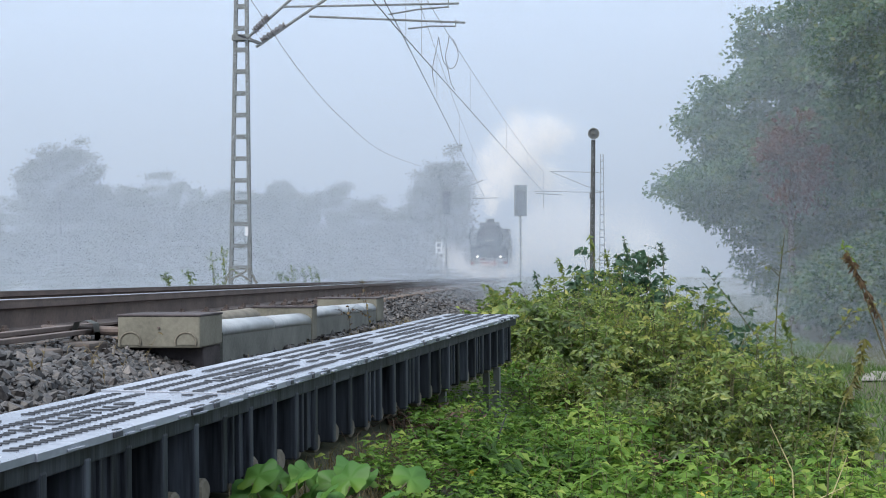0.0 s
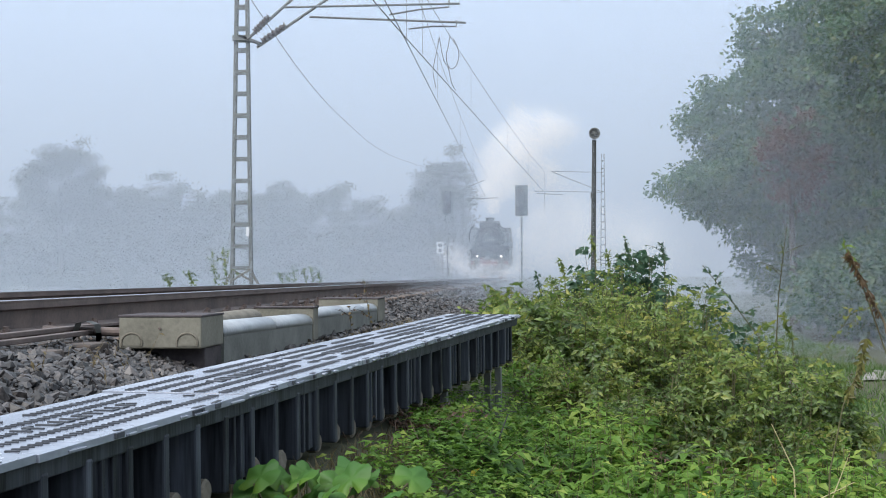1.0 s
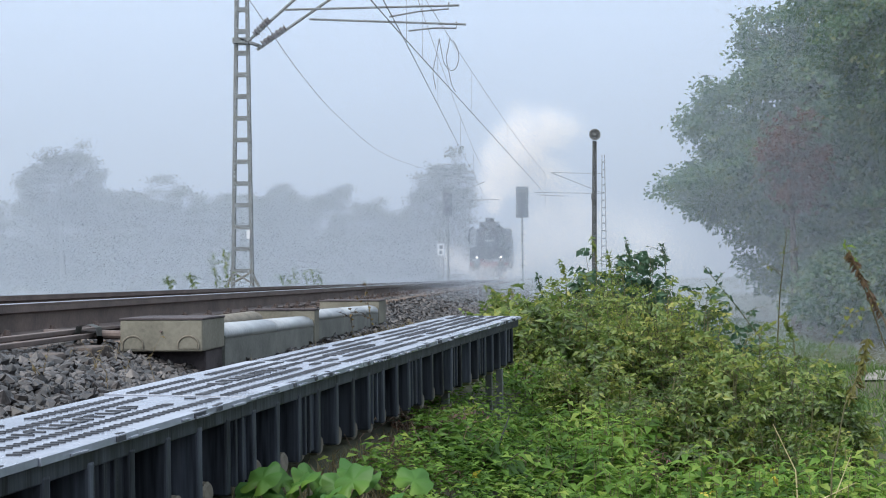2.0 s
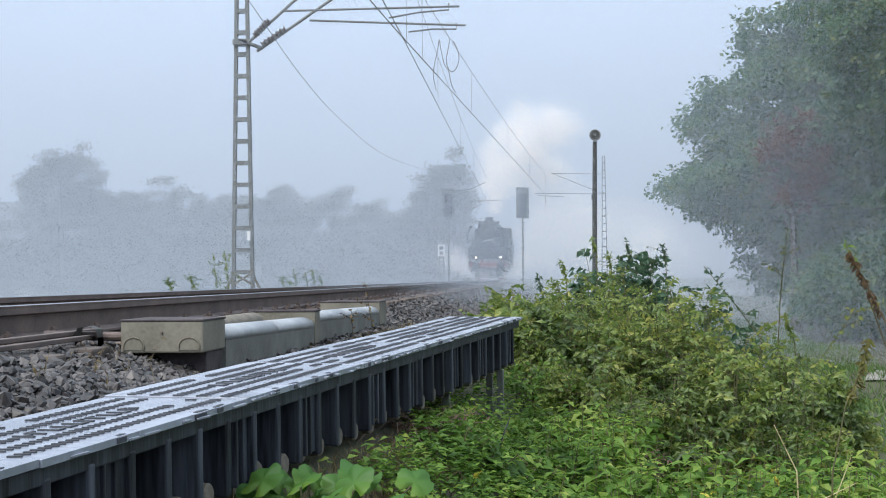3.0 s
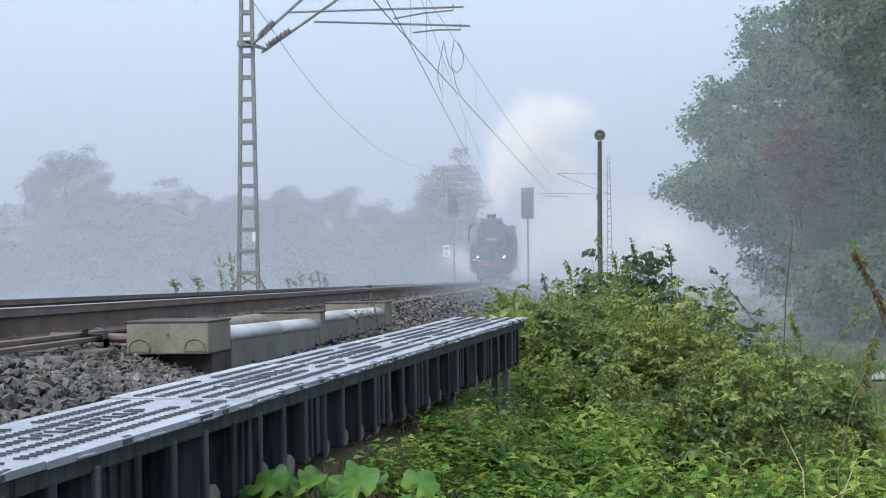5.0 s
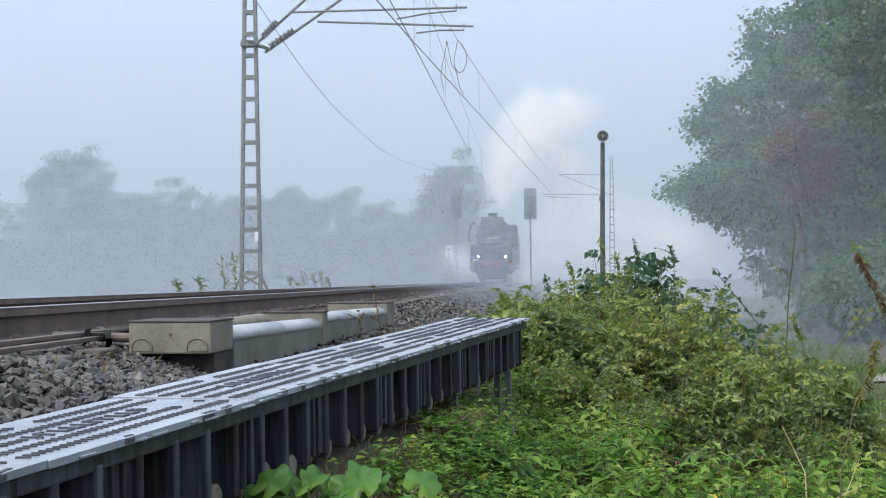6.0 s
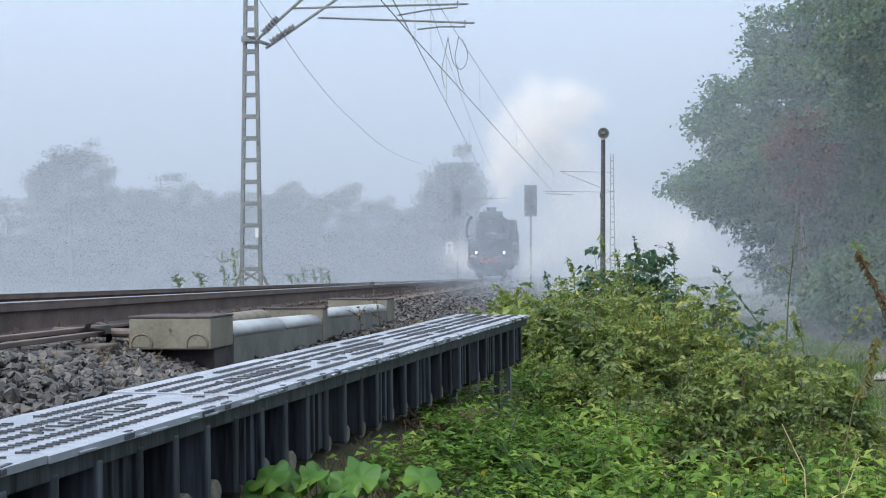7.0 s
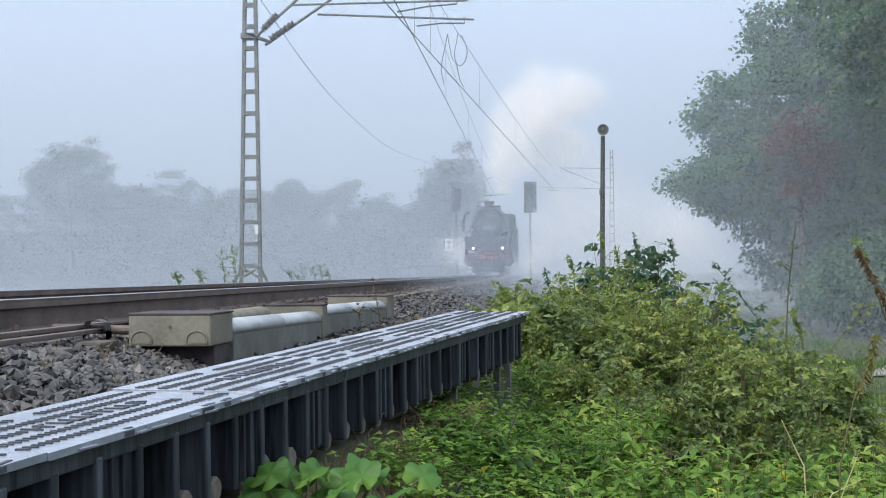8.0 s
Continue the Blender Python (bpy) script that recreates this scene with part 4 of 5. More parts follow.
# ---- steam ----
def puff_mesh(name, seed, n, mat, flake):
    """A billow about 2 m across: small flakes of vapour, thick in the middle of each lobe and thinning outwards."""
    g = np.random.default_rng(seed)
    k = 7
    c = unit(g.normal(size=(k, 3))) * g.uniform(0.2, 0.6, (k, 1))
    r = g.uniform(0.24, 0.4, k)
    pick = g.choice(k, n, p=r ** 2 / (r ** 2).sum())
    pos = c[pick] + g.normal(size=(n, 3)) * r[pick][:, None]
    v, f = place_leaves(pos, g.normal(size=(n, 3)), g.normal(size=(n, 3)), g.uniform(0.6, 1.3, n) * flake, (np.array([(-0.5, 0, 0), (0.5, 0.1, 0), (0, 0.9, 0)], float), np.array([(0, 1, 2)])))
    return raw(name, v, f, mat)


STEAM = []


def build_steam():
    g = np.random.default_rng(21)
    # x from the track's middle, distance behind the front of the engine, height, size
    plume = [(0.1, 1.2, 5.2, 0.4), (0.1, 1.6, 6.0, 0.65), (-0.4, 2.0, 6.9, 0.65), (0.9, 2.2, 7.0, 0.8), (-0.2, 2.6, 8.1, 0.75), (1.5, 3.0, 8.3, 0.95), (0.0, 3.0, 9.3, 0.8), (1.6, 3.4, 9.7, 1.0),
             (3.0, 4.0, 9.3, 1.05), (0.9, 3.8, 10.8, 0.85), (2.6, 4.3, 11.0, 1.1), (4.3, 5.0, 10.6, 1.1), (2.3, 5.0, 12.3, 0.85), (4.0, 5.4, 12.2, 0.95), (5.5, 6.0, 11.6, 1.0), (2.6, 5.0, 7.4, 0.95), (4.2, 5.6, 8.2, 1.1)]
    # the same and how fast each is left behind
    low = [(-1.9, 0.4, 0.7, 0.5, 0.0), (-2.4, 1.4, 1.3, 0.7, 0.0), (-3.0, 3.0, 1.6, 0.9, 0.1), (1.7, -0.4, 0.6, 0.55, 0.0), (2.3, 0.8, 1.5, 0.8, 0.0),
           (0.0, -4.5, 0.4, 0.8, 1.2), (-0.9, -3.2, 0.5, 0.6, 1.0), (1.0, -3.0, 0.5, 0.65, 1.0), 
           (2.9, 1.6, 3.0, 1.1, 0.0), (3.8, 1.0, 1.4, 1.2, 0.0), (3.4, 3.6, 5.2, 1.2, 0.1), (5.2, 2.6, 2.9, 1.6, 0.1), (6.0, 5.0, 5.0, 1.8, 0.1), (7.0, 4.0, 1.6, 1.7, 0.2),
           (8.8, 7.0, 3.8, 2.1, 0.3), (10.4, 9.0, 1.6, 2.1, 0.4), (11.6, 11.0, 3.6, 2.1, 0.4), (14.4, 14.0, 2.0, 2.2, 0.5), (4.8, 7.0, 7.4, 1.5, 0.2)]
    proto = {}
    for i, (x, dy, z, s, lag) in enumerate([(*p, 0.0) for p in plume] + low):
        dense = i < len(plume)
        key = (i % 3, dense)
        if key not in proto:
            proto[key] = puff_mesh("steam_puff", 40 + i % 3 + 7 * dense, 18000 if dense else 22000, M_STEAM, 0.02 if dense else 0.0126)
            ob = proto[key]
        else:
            ob = new("steam_puff", proto[key].data)
        ob.scale = (s * 1.7, s * 1.7, s * 1.6)
        tagged(ob, "billowing white steam puff above the engine" if dense else "thin white steam drifting low beside the engine", "steam", "steam", "stuff")
        STEAM.append((ob, x, dy, z, s, g.uniform(0, 360), g.uniform(-3, 3), 0.02 if dense else 0.01, lag))


# ---- trees and shrubs ----
def limbs(bm, p, d, length, r, depth, g, tips, up=0.25):
    """A limb that forks into thinner limbs; tips gathers the ends."""
    n = 4
    pts, rr = [Vector(p)], [r]
    d = Vector(d).normalized()
    for k in range(n):
        d = (d + Vector(g.normal(size=3)) * 0.16 + Vector((0, 0, up * 0.25))).normalized()
        pts.append(pts[-1] + d * length / n)
        rr.append(r * (1 - 0.5 * (k + 1) / n))
    add_tube(bm, pts, rr, 7 if r > 0.05 else 4, False)
    tips.append((np.array(pts[-1]), length))
    tips.append((np.array(pts[2]), length))
    if depth:
        for k in range(3 if depth > 1 else 2):
            a = Vector(g.normal(size=3)).normalized()
            limbs(bm, pts[-1 - (k % 2)], d * 0.8 + a * 0.75, length * g.uniform(0.6, 0.8), r * 0.55, depth - 1, g, tips, up)


def crown_points(g, n_clump, per, lobes, clump):
    """Leaf places: clumps spread through uneven lobes (x, y, z, rx, rz), most of them near the skin."""
    lobes = np.array(lobes, float)
    w = lobes[:, 3] ** 2 * lobes[:, 4]
    pick = g.choice(len(lobes), n_clump, p=w / w.sum())
    L = lobes[pick]
    d = unit(g.normal(size=(n_clump, 3)))
    lump = 1 + 0.14 * np.sin(d[:, 0] * 5 + pick) * np.cos(d[:, 2] * 6 + pick) + 0.1 * np.sin(d[:, 1] * 9 + d[:, 2] * 8)
    rad = (0.5 + 0.5 * g.random(n_clump) ** 0.5) * lump * g.uniform(0.9, 1.08, n_clump)
    c = L[:, :3] + d * rad[:, None] * L[:, [3, 3, 4]]
    i = np.repeat(np.arange(n_clump), per)
    off = g.normal(size=(len(i), 3)) * clump * np.array([1, 1, 0.55])
    pos = c[i] + off
    out = unit(d[i] + 0.5 * unit(off))
    return pos, out


def build_tree(x, y, height, centre_z, rx, rz, n_clump, per, leaf, clump, m, seed, label, group, name="tree", lobes=None):
    g = np.random.default_rng(seed)
    z0 = float(ground_z(x, y)) - 0.1
    t = base(name, x, y, z0)
    tagged(t, label, "tree" if name == "tree" else "shrub", group)
    bm, tips = bmesh.new(), []
    r = height * 0.022
    lean = g.normal(size=2) * 0.02 * height
    trunk = [(0, 0, 0), (lean[0] * 0.3, lean[1] * 0.3, height * 0.2), (lean[0], lean[1], height * 0.5), (lean[0] * 1.5, lean[1] * 1.5, height * 0.85)]
    add_tube(bm, trunk, [r * 1.4, r, r * 0.7, r * 0.25], 10)
    for k in range(9):
        h = g.uniform(0.18, 0.8) * height
        a = g.uniform(0, 2 * math.pi)
        limbs(bm, (lean[0] * h / height, lean[1] * h / height, h), (math.cos(a), math.sin(a), 0.5), rx * 0.3, r * 0.4, 2 if y < 60 else 0, g, tips)
    part("trunk", bm, M_BARK, t)
    lobes = [(a, b, c - z0, d, e) for a, b, c, d, e in (lobes or [(0, 0, centre_z, rx, rz)])]
    pos, out = crown_points(g, n_clump, per, lobes, clump)
    keep = pos[:, 2] > 0.15
    pos, out = pos[keep], out[keep]
    n = len(pos)
    v, f = place_leaves(pos, out + g.normal(size=(n, 3)) * 0.7 - np.array([0, 0, 0.5]), np.array([0, 0, 0.8]) + g.normal(size=(n, 3)) * 0.6 + out * 0.6, leaf * g.uniform(0.6, 1.25, n), LEAF2 if y < 60 else LEAF1)
    raw("crown", v, f, m, t)
    return t


def build_shrub(x, y, top, spread, n_stem, leaf, m, seed, label, shape=LEAFM, twigs=9, group="shrubs on the bank", per=9):
    """Arching stems from one stool; each bears side twigs that carry two rows of leaves."""
    g = np.random.default_rng(seed)
    z0 = float(ground_z(x, y)) - 0.03
    h = top - z0
    t = base("shrub", x, y, z0)
    tagged(t, label, "shrub", group)
    bm = bmesh.new()
    P, A, U, S = [], [], [], []
    for k in range(n_stem):
        a, b = g.uniform(0, 2 * math.pi), g.uniform(0.1, 1.0) ** 0.7
        hh = h * g.uniform(0.6, 1.0) * (1 - 0.35 * b * b)
        end = np.array([math.cos(a) * spread * b, math.sin(a) * spread * b, hh])
        root = np.array([math.cos(a) * 0.12 * b, math.sin(a) * 0.12 * b, 0])
        mid = root * 0.3 + end * 0.45 + np.array([0, 0, hh * 0.24]) + g.normal(size=3) * 0.05
        line = lambda q: root * (1 - q) ** 2 + 2 * mid * q * (1 - q) + end * q * q
        add_tube(bm, [line(q) for q in np.linspace(0, 1, 6)], np.linspace(0.006, 0.0018, 6), 3, False)
        for q in np.append(g.uniform(0.2, 0.98, twigs) ** 0.8, 0.99):
            p = line(q)
            ta = a + g.normal() * 1.3
            d = np.array([math.cos(ta), math.sin(ta), g.uniform(-0.1, 1.3)])
            d /= np.linalg.norm(d)
            ln = g.uniform(0.1, 0.24) * (1.15 - 0.55 * q)
            side = np.cross(d, (0, 0, 1.0))
            side /= np.linalg.norm(side)
            droop = np.array([0, 0, -0.4 * ln])
            add_tube(bm, [p, p + d * ln * 0.5, p + d * ln + droop * 0.6], [0.002, 0.0016, 0.001], 3, False)
            lift = g.normal(size=3) * 0.3 + np.array([d[0] * 0.7, d[1] * 0.7, 0.6])
            for j in range(per):
                w = (j + 1) / per
                sgn = 1 if j % 2 else -1
                P.append(p + d * ln * w + droop * 0.6 * w * w + g.normal(size=3) * 0.006)
                A.append(d * 0.35 + side * sgn * 0.8 * (1 - 0.7 * (j == per - 1)) + np.array([0, 0, g.uniform(-0.8, 0.2)]))
                U.append(lift + g.normal(size=3) * 0.35)
                S.append(leaf * g.uniform(0.6, 1.25))
    part("stem", bm, M_STEM, t)
    v, f = place_leaves(np.array(P), np.array(A), np.array(U), np.array(S), shape)
    raw("foliage", v, f, m, t)
    return t


def build_trees():
    wall = "broad leafy tree veiled by mist beside the path"
    build_tree(9.35, 43, 13, 3.6, 5.1, 8.6, 1900, 85, 0.155, 0.24, M_LEAF_DARK, 1, wall, "trees beside the path",
               lobes=[(-0.1, 0, 2.9, 4.9, 2.1), (-0.1, 0.5, 5.3, 4.5, 2.3), (1.4, 0, 7.4, 4.1, 2.0), (3.2, 0.5, 10.0, 3.5, 2.6), (1.0, 0, 0.6, 3.5, 1.9)])
    build_tree(9.95, 30.0, 12, 5.2, 4.3, 6.2, 1000, 95, 0.122, 0.2, M_LEAF_DARK, 2, "dark leafy tree overhanging the path", "trees beside the path",
               lobes=[(0.0, 0, 4.1, 3.6, 1.15), (0.0, 0.3, 6.3, 3.95, 1.7), (-0.6, -0.4, 5.1, 3.5, 1.0), (0.3, 0, 8.3, 3.8, 1.7), (0.5, 0.3, 1.7, 2.8, 1.3)])
    build_tree(12.5, 39, 13, 5.0, 4.6, 7.5, 330, 90, 0.2, 0.4, M_LEAF_DARK, 3, wall, "trees beside the path")
    build_tree(7.1, 37, 5.4, 3.2, 0.8, 1.35, 60, 95, 0.1, 0.22, M_LEAF_RED, 4, "small tree turning russet among the green ones", "trees beside the path")
    build_tree(15, 52, 14, 5.0, 6.0, 9.0, 120, 60, 0.24, 0.5, M_LEAF_DARK, 5, wall, "trees beside the path")
    for i, (x, y, top, r) in enumerate(((8.3, 33, 0.9, 1.9), (9.4, 31, 1.2, 1.9), (9.6, 35, 1.5, 2.3), (10.8, 46, 2.2, 2.6), (11.6, 31, 1.8, 2.2))):
        build_tree(x, y, top + 1.4, (top - 1.3) / 2 - 0.1, r, (top + 1.5) / 2, 160, 70, 0.15, 0.26, M_LEAF_DARK, 60 + i, "dense dark hedge shrub under the trees", "hedge shrubs", "shrub")
    far = [(-47.3, 132, 14.0, 3.9, 4.1), (-45.5, 137, 10.0, 5.0, 4.6), (-38, 135, 11, 4.6, 4.6), (-32, 140, 9.5, 5, 4.6), (-57, 140, 9.5, 5, 4.6), (-27, 136, 9, 4.5, 4.4), (-22, 142, 9.8, 4.8, 4.8), (-17, 138, 8.6, 4.5, 4.2), (-8.4, 127, 12.0, 2.8, 5.0),
           (-66, 134, 9, 5, 4.4), (-48, 150, 9, 5, 4.4), (-35, 150, 10.5, 5, 4.6), (-29, 152, 11, 4, 5), (-13, 146, 8.5, 4, 4)]
    for i, (x, y, h, r, rz) in enumerate(far):
        build_tree(x, y, h, h - rz - 0.6, r, rz, 170, 150, 0.2, 0.5, M_LEAF_FAR, 100 + i, "distant tree faint in the mist beyond the meadow", "distant trees")
    for i in range(16):
        x = -78 + i * 4.7
        build_tree(x, 128 + (i * 7) % 11, 5.2, 1.3, 3.6, 2.9 + (i % 3) * 0.5, 70, 120, 0.3, 0.5, M_LEAF_FAR, 200 + i, "distant hedge bush faint in the mist", "distant hedge", "shrub")


def build_shrubs():
    lab = "leafy shrub with yellowing green leaves on the bank"
    rows = [(-0.1, 10.2, 0.08, 0.42), (0.3, 10.2, 0.16, 0.5), (0.75, 10.8, 0.3, 0.55), (0.55, 11.6, 0.38, 0.45), (1.15, 10.4, 0.14, 0.45),
            (0.0, 8.3, 0.04, 0.3), (0.26, 8.1, 0.08, 0.36), (0.52, 8.3, 0.16, 0.36), (0.8, 8.2, 0.15, 0.36), (1.06, 8.3, 0.06, 0.34), (1.3, 8.2, -0.12, 0.3), (1.55, 8.1, -0.22, 0.28), (1.78, 8.0, -0.4, 0.22),
            (0.3, 7.6, -0.26, 0.32), (0.68, 7.5, -0.22, 0.34), (1.05, 7.5, -0.25, 0.34), (1.42, 7.5, -0.4, 0.28), (0.48, 7.2, -0.5, 0.26), (0.88, 7.2, -0.48, 0.28), (1.25, 7.2, -0.52, 0.26)]
    for i, (x, y, top, sp) in enumerate(rows):
        build_shrub(x, y, top, sp, 38, 0.041 if i % 3 else 0.05, M_LEAF_BUSH, 300 + i, lab, LEAFM, 9, per=8)
    for i, (x, y, top, sp) in enumerate(((0.6, 11.6, 0.5, 0.4), (0.95, 11.8, 0.5, 0.45), (1.3, 11.6, 0.38, 0.4), (0.75, 12.3, 0.54, 0.5), (1.6, 11.9, 0.16, 0.35))):
        build_shrub(x, y, top, sp, 20, 0.08, M_LEAF_BLUE, 330 + i, "tall blue-green shrub with oval leaves on the bank", LEAF4, 7, per=6)
    for i, (x, y, top, sp) in enumerate(((0.4, 6.6, -0.62, 0.2), (0.95, 6.6, -0.7, 0.24), (-0.42, 5.2, -0.47, 0.12))):
        build_shrub(x, y, top, sp, 14, 0.034, M_LEAF_RED, 350 + i, "withered russet undergrowth below the shrubs", NARROW, 6, per=7)
    for i, (x, y, top, sp) in enumerate(((0.0, 7.7, -0.36, 0.2), (-0.42, 5.75, -0.5, 0.1), (0.16, 7.1, -0.58, 0.2), (1.5, 7.3, -0.6, 0.22))):
        build_shrub(x, y, top, sp, 14, 0.042, M_LEAF_NETTLE, 360 + i, "low green shrub beneath the trough's end", LEAFM, 6, per=8)
    build_shrub(-0.12, 8.6, 0.0, 0.3, 12, 0.085, M_LEAF_BUSH, 340, "broad-leaved climbing shrub beside the cable trough", LEAF4, 5, per=5)


def build_weeds():
    """Nettles and herbs on the slope: upright stems with crossed pairs of leaves."""
    g = np.random.default_rng(77)
    P, A, U, S = [], [], [], []
    bm = bmesh.new()
    count = 0
    while count < 1700:
        y = 3.2 + 5.2 * g.random()
        u = g.uniform(0.05, 3.0)
        x = float(trough_x(y)) + u
        if x / y > 0.33 or (y < 4.9 and u < 0.42) or (y > 5.9 and u > 0.75):
            continue
        z0 = float(ground_z(x, y))
        top = -0.69 + 0.12 * float(smooth01((y - 4.6) / 2.2)) * (1 - 0.7 * float(smooth01(u / 1.4))) + g.uniform(-0.2, 0.07)
        if u < 0.3:
            top = min(top, z0 + g.uniform(0.04, 0.14))
        h = top - z0
        if h < 0.08:
            h = 0.1
        lean = g.normal(size=2) * 0.06
        root, end = np.array([x, y, z0]), np.array([x + lean[0], y + lean[1], z0 + h])
        add_tube(bm, [root, (root + end) / 2 + np.array([*g.normal(size=2) * 0.015, 0]), end], [0.004, 0.003, 0.0015], 4, False)
        a0 = g.uniform(0, 6.3)
        pairs = max(3, int(h / 0.05))
        for k in range(pairs):
            q = 1 - (k / pairs) * 0.8
            p = root + (end - root) * q
            sz = 0.08 * (0.35 + 0.9 * min(1, (k + 1) / 3)) * g.uniform(0.75, 1.2)
            for s in (0, math.pi):
                a = a0 + k * math.pi / 2 + s + g.normal() * 0.25
                P.append(p)
                A.append((math.cos(a), math.sin(a), g.uniform(-0.35, 0.25)))
                U.append((g.normal() * 0.2, g.normal() * 0.2, 1))
                S.append(sz)
        count += 1
    # low growth at the foot of the trough
    for n, y0, y1, u0, u1, low, high in ((420, 5.3, 8.2, -0.5, 0.3, 0.05, 0.26), (500, 4.6, 7.8, 0.0, 0.6, 0.03, 0.16), (230, 3.9, 5.0, 0.1, 0.5, 0.02, 0.12)):
        for _ in range(n):
            y, u = g.uniform(y0, y1), g.uniform(u0, u1)
            x = float(trough_x(y)) + u
            z0, h = float(ground_z(x, y)), g.uniform(low, high)
            if u < 0.06:
                h = min(h, TROUGH_START[2] + 0.0238 * (y - 1.42) - TROUGH_H - 0.05 - z0)
            for k in range(9):
                a = g.uniform(0, 6.3)
                P.append((x + g.normal() * 0.03, y + g.normal() * 0.03, z0 + h * g.uniform(0.2, 1)))
                A.append((math.cos(a), math.sin(a), g.uniform(-0.2, 0.5)))
                U.append((g.normal() * 0.3, g.normal() * 0.3, 1))
                S.append(g.uniform(0.022, 0.05))
    ob = part("weed_stems", bm, M_STEM)
    tagged(ob, "thin upright stems of nettles and herbs", "weeds", kind="stuff")
    v, f = place_leaves(np.array(P), np.array(A), np.array(U), np.array(S), LEAFM)
    tagged(raw("weed_leaves", v, f, M_LEAF_NETTLE), "fresh green nettle and herb leaves covering the slope", "weeds", kind="stuff")


def grass_blades(name, n, region, length, m, seed, label, width=0.05):
    g = np.random.default_rng(seed)
    x, y = region(g, n)
    z = ground_z(x, y)
    blade = (np.array([(-width, 0, 0), (width, 0, 0), (-width * 0.7, 0.55, 0), (width * 0.7, 0.55, 0), (0, 1, 0.25)], float), np.array([(0, 1, 3), (0, 3, 2), (2, 3, 4)]))
    al = np.stack([g.normal(size=n) * 0.4, g.normal(size=n) * 0.4, np.ones(n)], -1)
    v, f = place_leaves(np.stack([x, y, z - 0.01], -1), al, g.normal(size=(n, 3)), length * g.uniform(0.5, 1.2, n), blade)
    return tagged(raw(name, v, f, m), label, "grass", kind="stuff")


def build_grass():
    def meadow(g, n):
        y = 8 + 40 * g.random(n) ** 1.6
        return g.uniform(1.6, 4.6, n) + 0.06 * y, y

    def verge(g, n):
        y = 6 + 9 * g.random(n)
        return trough_x(y) - TROUGH_W - g.uniform(0.02, 0.35, n), y

    def slope(g, n):
        y = 4.6 + 7 * g.random(n)
        return trough_x(y) + g.uniform(0.08, 1.2, n), y

    def far_bank(g, n):
        y = 8 + 50 * g.random(n) ** 1.3
        return -6.6 - g.random(n) * 2.5, y
    grass_blades("meadow_grass", 20000, meadow, 0.16, M_GRASS, 5, "damp green meadow grass by the path")
    grass_blades("dry_grass", 900, verge, 0.12, M_STRAW, 6, "thin dry grass between the stones", 0.02)
    grass_blades("bank_grass", 7000, slope, 0.09, M_GRASS, 8, "rough grass on the bank under the trough", 0.03)
    def litter(g, n):
        y = 3.3 + 2.4 * g.random(n)
        return trough_x(y) + g.uniform(0.0, 0.3, n), y
    def duct_foot(g, n):
        y = 6.4 + 8 * g.random(n) ** 1.2
        return g.uniform(-1.54, -1.3, n) + 0.02 * (y - 6), y
    grass_blades("dry_grass", 900, duct_foot, 0.13, M_STRAW, 13, "dry grass tufts along the cable duct", 0.02)
    grass_blades("dry_grass", 2600, litter, 0.06, M_STRAW, 12, "matted dry grass at the foot of the trough", 0.025)
    grass_blades("bank_grass", 5000, far_bank, 0.25, M_GRASS, 9, "rough grass on the far side of the track", 0.04)


def sprig(name, pts, n_leaf, leaf, m, stem_m, seed, label, group, droop=0.0, shape=LEAFM, r=0.004, twigs=0, start=0.25):
    """One stalk through points, with leaves along it and a few side twigs."""
    g = np.random.default_rng(seed)
    o = np.array(pts[0], float)
    t = base(name, *o)
    tagged(t, label, "plant", group)
    line = [np.array(p, float) - o for p in pts]
    k = len(line) - 1

    def at(q):
        i = min(int(q * k), k - 1)
        f = q * k - i
        return line[i] * (1 - f) + line[i + 1] * f
    bm = tube([at(q) for q in np.linspace(0, 1, 4 * k + 1)], np.linspace(r, r * 0.35, 4 * k + 1), 5)
    spots = [at(q) for q in g.uniform(start, 1, n_leaf)]
    for _ in range(twigs):
        a = at(g.uniform(start, 0.95))
        d = np.array([g.normal(), g.normal(), 0.5]) * 0.12
        add_tube(bm, [a, a + d * 0.6 + np.array([0, 0, 0.01]), a + d], [r * 0.5, r * 0.4, r * 0.25], 4)
        spots += [a + d * q for q in g.uniform(0.2, 1, 5)]
    part("stalk", bm, stem_m, t)
    n = len(spots)
    al = g.normal(size=(n, 3)) * 0.6 + np.array([0, 0, 0.15 - droop * 1.6])
    v, f = place_leaves(np.array(spots), al, g.normal(size=(n, 3)) * 0.5 + np.array([0, 0, 1.0 - droop]), leaf * g.uniform(0.5, 1.2, n), shape)
    raw("foliage", v, f, m, t)


def broad_leaf(r, g):
    """A five-lobed leaf, cupped, with the stalk at its notch."""
    n = 30
    bm = bmesh.new()
    c = bm.verts.new((0, 0.35 * r, 0.0))
    rim, mid = [], []
    for i in range(n):
        a = 2 * math.pi * i / n
        rad = r * (0.62 + 0.2 * abs(math.cos(2.5 * (a - math.pi / 2))) + 0.03 * g.normal())
        if abs(a - 1.5 * math.pi) < 0.3:
            rad *= 0.45
        for lst, q, z in ((mid, 0.5, 0.05), (rim, 1.0, -0.05)):
            lst.append(bm.verts.new((math.cos(a) * rad * q, 0.35 * r + math.sin(a) * rad * q, r * (z + 0.05 * math.sin(5 * a)))))
    for i in range(n):
        j = (i + 1) % n
        bm.faces.new((c, mid[i], mid[j]))
        bm.faces.new((mid[i], rim[i], rim[j], mid[j]))
    return bm


